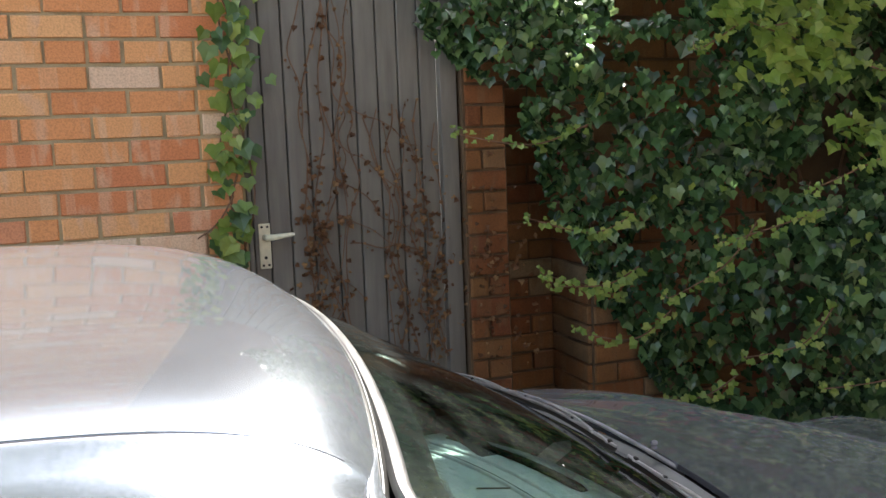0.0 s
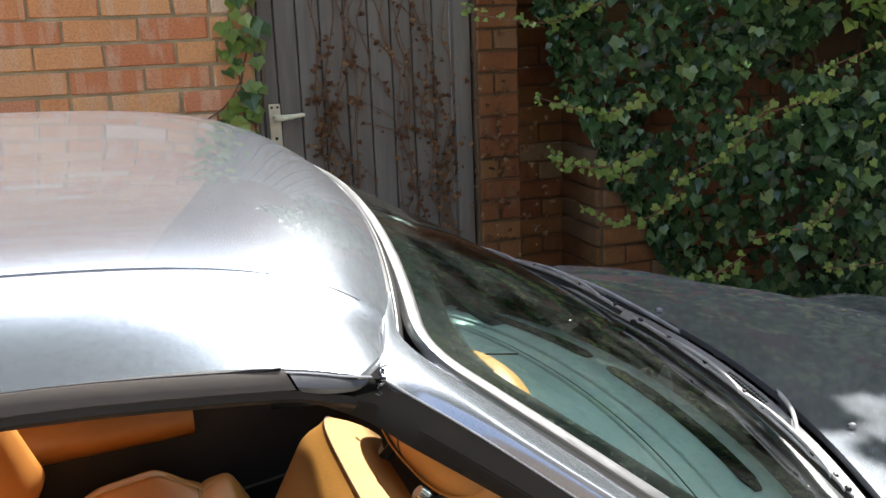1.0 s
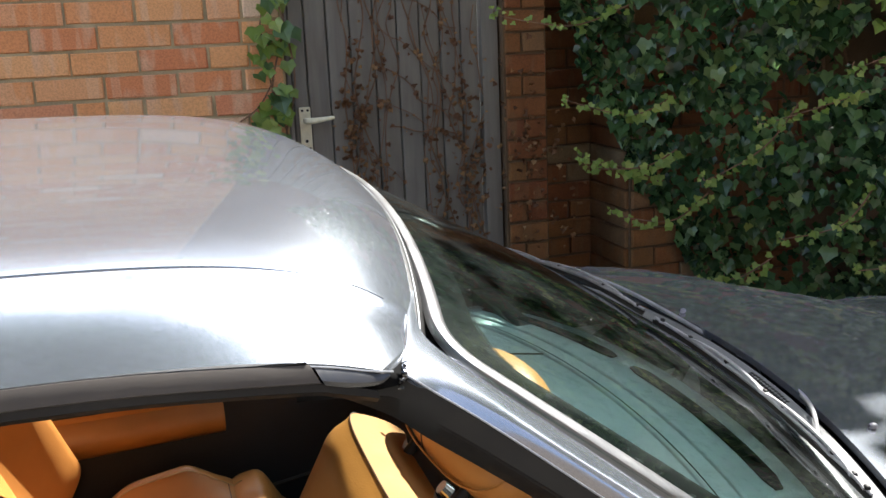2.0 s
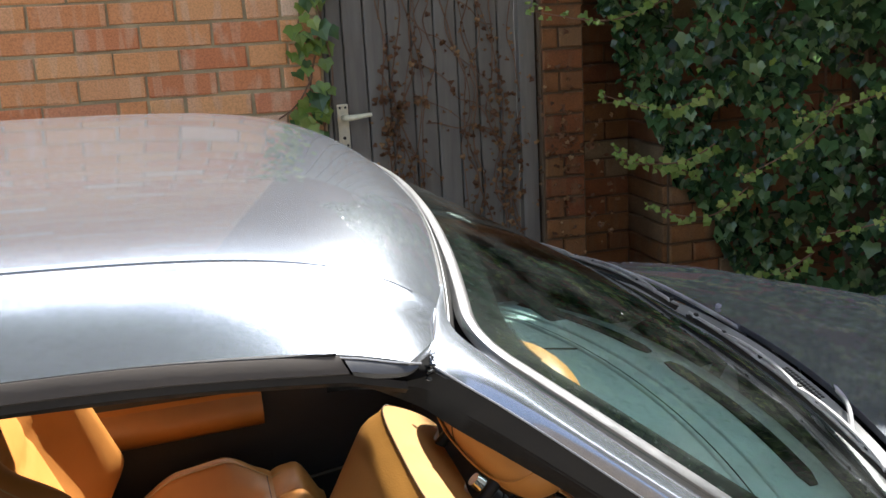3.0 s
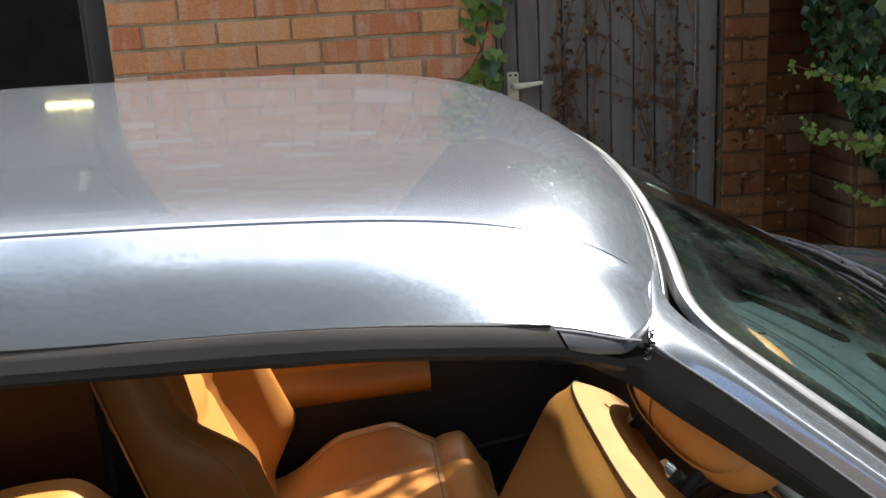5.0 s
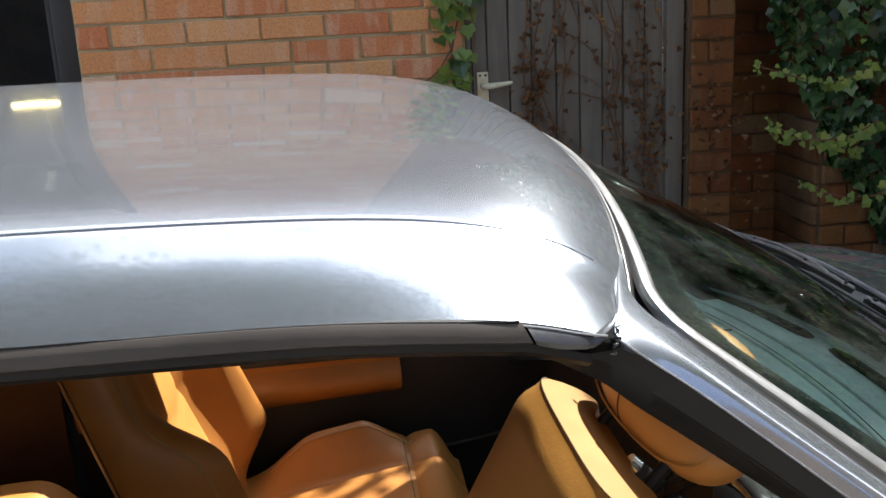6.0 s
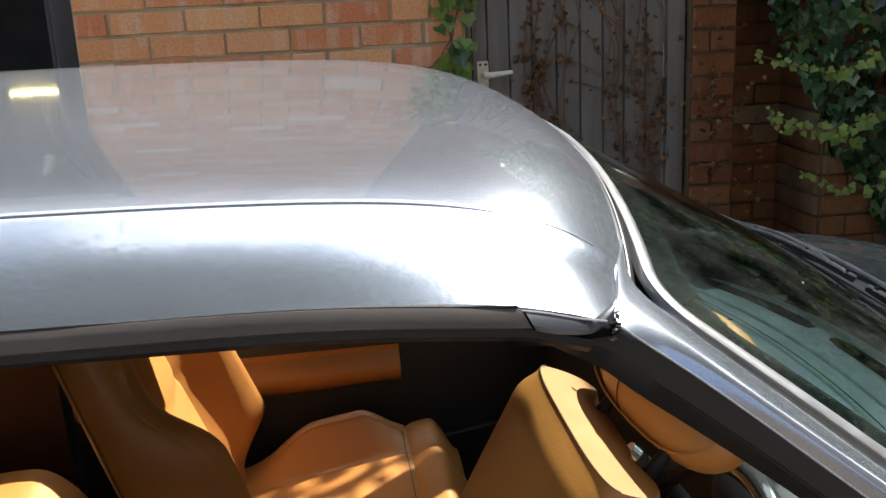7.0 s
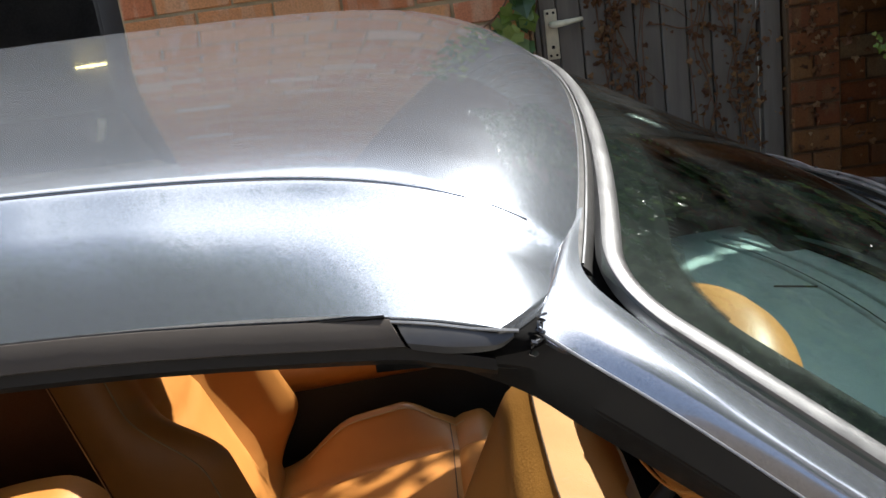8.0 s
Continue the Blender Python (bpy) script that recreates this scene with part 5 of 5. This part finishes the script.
def added_tree():
    """An unseen tree added over the drive; its reflection darkens the roof's flank."""
    rnd = random.Random(77)
    base = Vector((-3.6, -3.6, ground_z(-3.6)))
    tree = thing("tree", "unseen leafy tree added so its dark crown is mirrored in the car roof", "tree", Matrix.Translation(base))
    trunk = [(0, 0, -0.05), (0.05, 0.04, 1.6), (0.20, 0.35, 3.4), (0.55, 1.0, 5.0), (1.0, 2.0, 6.4)]
    part("trunk", tube(smooth_line(trunk, 24), [0.18 - 0.10 * k / 23 for k in range(24)], 12), STEM, tree)
    for k in range(11):
        a = smooth_line(trunk, 24)[13 + k]
        tip = Vector((-4.4 + 0.5 * k + rnd.uniform(-0.4, 0.4), rnd.uniform(-2.0, 2.3), rnd.uniform(6.4, 7.8))) - base
        part("limb", tube(smooth_line([a, a.lerp(tip, 0.5) + Vector((0, 0, 0.35)), tip], 12), [0.06 - 0.046 * j / 11 for j in range(12)], 7), STEM, tree)
    verts, faces = [], []
    clumps = [Vector((rnd.uniform(-6.0, 1.3), rnd.uniform(-3.0, 1.95), rnd.uniform(6.0, 8.2))) for _ in range(300)]
    for c in clumps:
        r = rnd.uniform(0.5, 0.8)
        for _ in range(420):
            p = c + Vector((rnd.gauss(0, 0.55), rnd.gauss(0, 0.36), rnd.gauss(0, 0.40))) * r - base
            d = Vector((rnd.uniform(-1, 1), rnd.uniform(-1, 1), rnd.uniform(-0.6, 0.2))).normalized()
            s_ = d.cross(Vector((rnd.uniform(-0.6, 0.6), rnd.uniform(-0.6, 0.6), 1))).normalized()
            ln, wd, n = rnd.uniform(0.06, 0.10), rnd.uniform(0.020, 0.036), len(verts)
            verts += [tuple(p), tuple(p + d * ln * 0.45 + s_ * wd), tuple(p + d * ln), tuple(p + d * ln * 0.45 - s_ * wd)]
            faces += [(n, n + 1, n + 2), (n, n + 2, n + 3)]
    tagged(raw("crown", verts, faces, HEDGE, tree, "dark green leaves", smooth=False), kind="stuff")


added_tree()


def climbing_ivy():
    """The strand of ivy that climbs the edge of the house wall beside the gate."""
    rnd = random.Random(31)
    ivy = thing("climbing_ivy", "thin strand of green ivy climbing the wall beside the gate", "ivy")
    leaves, young = Leaves(41), Leaves(42)
    stems = bmesh.new()
    for k in range(3):
        pts = [(0.33 + 0.035 * math.sin(1.7 * j + k * 2) + 0.02 * k, WALL_Y - 0.012 - 0.006 * k, 1.0 + 0.20 * j) for j in range(8)]
        add_tube(stems, smooth_line(pts, 40), 0.0035, 5)
    add_tube(stems, smooth_line([(0.20, WALL_Y - 0.012, 1.28), (0.27, WALL_Y - 0.02, 1.33), (0.33, WALL_Y - 0.02, 1.42)], 12), 0.003, 5)
    for k in range(125):
        z = rnd.uniform(1.18, 2.35)
        wide = float(np.interp(z, [1.15, 1.3, 1.45, 1.6, 1.75, 1.95, 2.3], [0.10, 0.05, 0.06, 0.075, 0.09, 0.10, 0.13]))
        x = 0.335 + rnd.gauss(0, wide * 0.55) - (0.04 if z < 1.3 else 0) + (0.03 if z > 1.7 else 0)
        size = rnd.uniform(0.030, 0.068)
        kind = young if rnd.random() < 0.58 else leaves
        kind.add((x, WALL_Y - rnd.uniform(0.012, 0.06), z), spread(rnd, (0, -1, 0.4), 0.55), (rnd.uniform(-0.7, 0.7), 0, -1), size)
    leaves.make("leaves", IVYMID, ivy, "mid green ivy leaves")
    young.make("pale_leaves", IVYYOUNG, ivy, "bright young ivy leaves")
    tagged(part("stem_growth", stems, STEM, ivy), kind="stuff")


climbing_ivy()


def dead_vines():
    rnd = random.Random(51)
    vine = thing("dead_vine", "dry brown creeper stems and withered leaves on the gate", "vine")
    leaves, stems = Leaves(61), bmesh.new()
    y = WALL_Y + 0.028
    runs = []
    for x0, x1, n in ((0.60, 0.70, 4), (0.66, 0.74, 3), (1.0, 1.13, 6), (0.9, 1.05, 3)):
        for k in range(n):
            x = rnd.uniform(x0, x1)
            pts, z = [], 0.75
            while z < (2.2 if x < 0.8 else 1.75):
                pts.append((x, y - rnd.uniform(0.0, 0.012), z))
                x += rnd.uniform(-0.045, 0.04)
                z += rnd.uniform(0.07, 0.14)
            runs.append(pts)
    for x, z, dx, dz in ((0.70, 1.62, 0.30, -0.26), (0.72, 1.45, 0.28, -0.22), (0.70, 1.34, 0.34, -0.20), (0.74, 1.22, 0.3, -0.05), (0.60, 1.2, 0.2, -0.2), (0.78, 1.72, 0.25, -0.16), (0.66, 1.75, 0.1, -0.35)):
        runs.append([(x + dx * j / 5 + rnd.uniform(-0.012, 0.012), y - 0.006, z + dz * j / 5 + rnd.uniform(-0.015, 0.015)) for j in range(6)])
    for pts in runs:
        path = smooth_line(pts, 4 * len(pts))
        add_tube(stems, path, rnd.uniform(0.0014, 0.0030), 5)
        for p in path:
            if rnd.random() < 0.32:
                leaves.add(p + Vector((rnd.uniform(-0.015, 0.015), -0.008, rnd.uniform(-0.015, 0.015))), spread(rnd, (0, -1, 0), 0.9), (rnd.uniform(-1, 1), 0, -1), rnd.uniform(0.009, 0.022), 0.7)
    for cx, cz, n, sx, sz in ((0.605, 1.22, 60, 0.03, 0.09), (0.66, 1.30, 25, 0.03, 0.03), (0.63, 1.02, 40, 0.05, 0.08), (1.07, 1.24, 70, 0.045, 0.16), (1.06, 0.98, 90, 0.055, 0.14), (1.27, 1.05, 110, 0.05, 0.20), (1.42, 1.0, 40, 0.06, 0.16), (0.64, 1.45, 20, 0.02, 0.10)):
        for k in range(n):
            p = (rnd.gauss(cx, sx), y - rnd.uniform(0.004, 0.035) - (0.05 if cx > 1.2 else 0), rnd.gauss(cz, sz))
            leaves.add(p, spread(rnd, (0, -1, 0), 1.0), (rnd.uniform(-1, 1), 0, -1), rnd.uniform(0.009, 0.024), 0.9)
    leaves.make("withered_leaves", DEADLEAF, vine, "curled brown leaves")
    tagged(part("stem_growth", stems, STEM, vine), kind="stuff")


dead_vines()

# ---- bricks, piece by piece ----
lay_bricks(wall_house, OPEN_X, GATE_X0 - 0.004, -6, 14, WALL_Y - 0.004, BRICK, 3, True)
lay_bricks(wall_pier, GATE_X1 + 0.008, 1.372, -13, 9, WALL_Y - 0.024, BRICKSHADE, 7)
lay_bricks(wall_niche, 1.38, 1.735, -13, 9, WALL_Y + 0.318, BRICKSHADE, 8)
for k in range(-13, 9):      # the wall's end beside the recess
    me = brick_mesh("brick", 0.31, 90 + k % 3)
    me.materials.append(BRICKSHADE)
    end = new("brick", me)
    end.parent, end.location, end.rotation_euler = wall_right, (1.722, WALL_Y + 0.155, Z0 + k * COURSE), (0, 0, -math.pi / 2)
lay_bricks(wall_right, 1.742, 2.6, -13, 9, WALL_Y - 0.024, BRICKSHADE, 9)


def upper_bricks():
    """Courses above and below the near ones, joined."""
    rnd = random.Random(9)
    verts, faces = [], []
    for k in list(range(-15, -6)) + list(range(14, 38)):
        z0, z1 = Z0 + k * COURSE + 0.005, Z0 + (k + 1) * COURSE - 0.005
        x = OPEN_X
        first = 0.11 if k % 2 else PITCH
        while x < GATE_X0 - 0.02:
            b = min(x + (first if x == OPEN_X else PITCH), GATE_X0 - 0.004)
            x0, x1, y = x + 0.005, b - 0.005, WALL_Y - 0.004 + rnd.uniform(-0.002, 0.002)
            n = len(verts)
            verts += [(x0, y, z0), (x1, y, z0), (x1, y, z1), (x0, y, z1), (x0, y + 0.03, z0), (x1, y + 0.03, z0), (x1, y + 0.03, z1), (x0, y + 0.03, z1)]
            faces += [(n, n + 1, n + 2, n + 3), (n, n + 4, n + 5, n + 1), (n + 1, n + 5, n + 6, n + 2), (n + 2, n + 6, n + 7, n + 3), (n + 3, n + 7, n + 4, n)]
            x = b
    tagged(raw("brickwork", verts, faces, BRICKHIGH, wall_house, smooth=False), "courses of facing brick out of reach", kind="stuff")


upper_bricks()
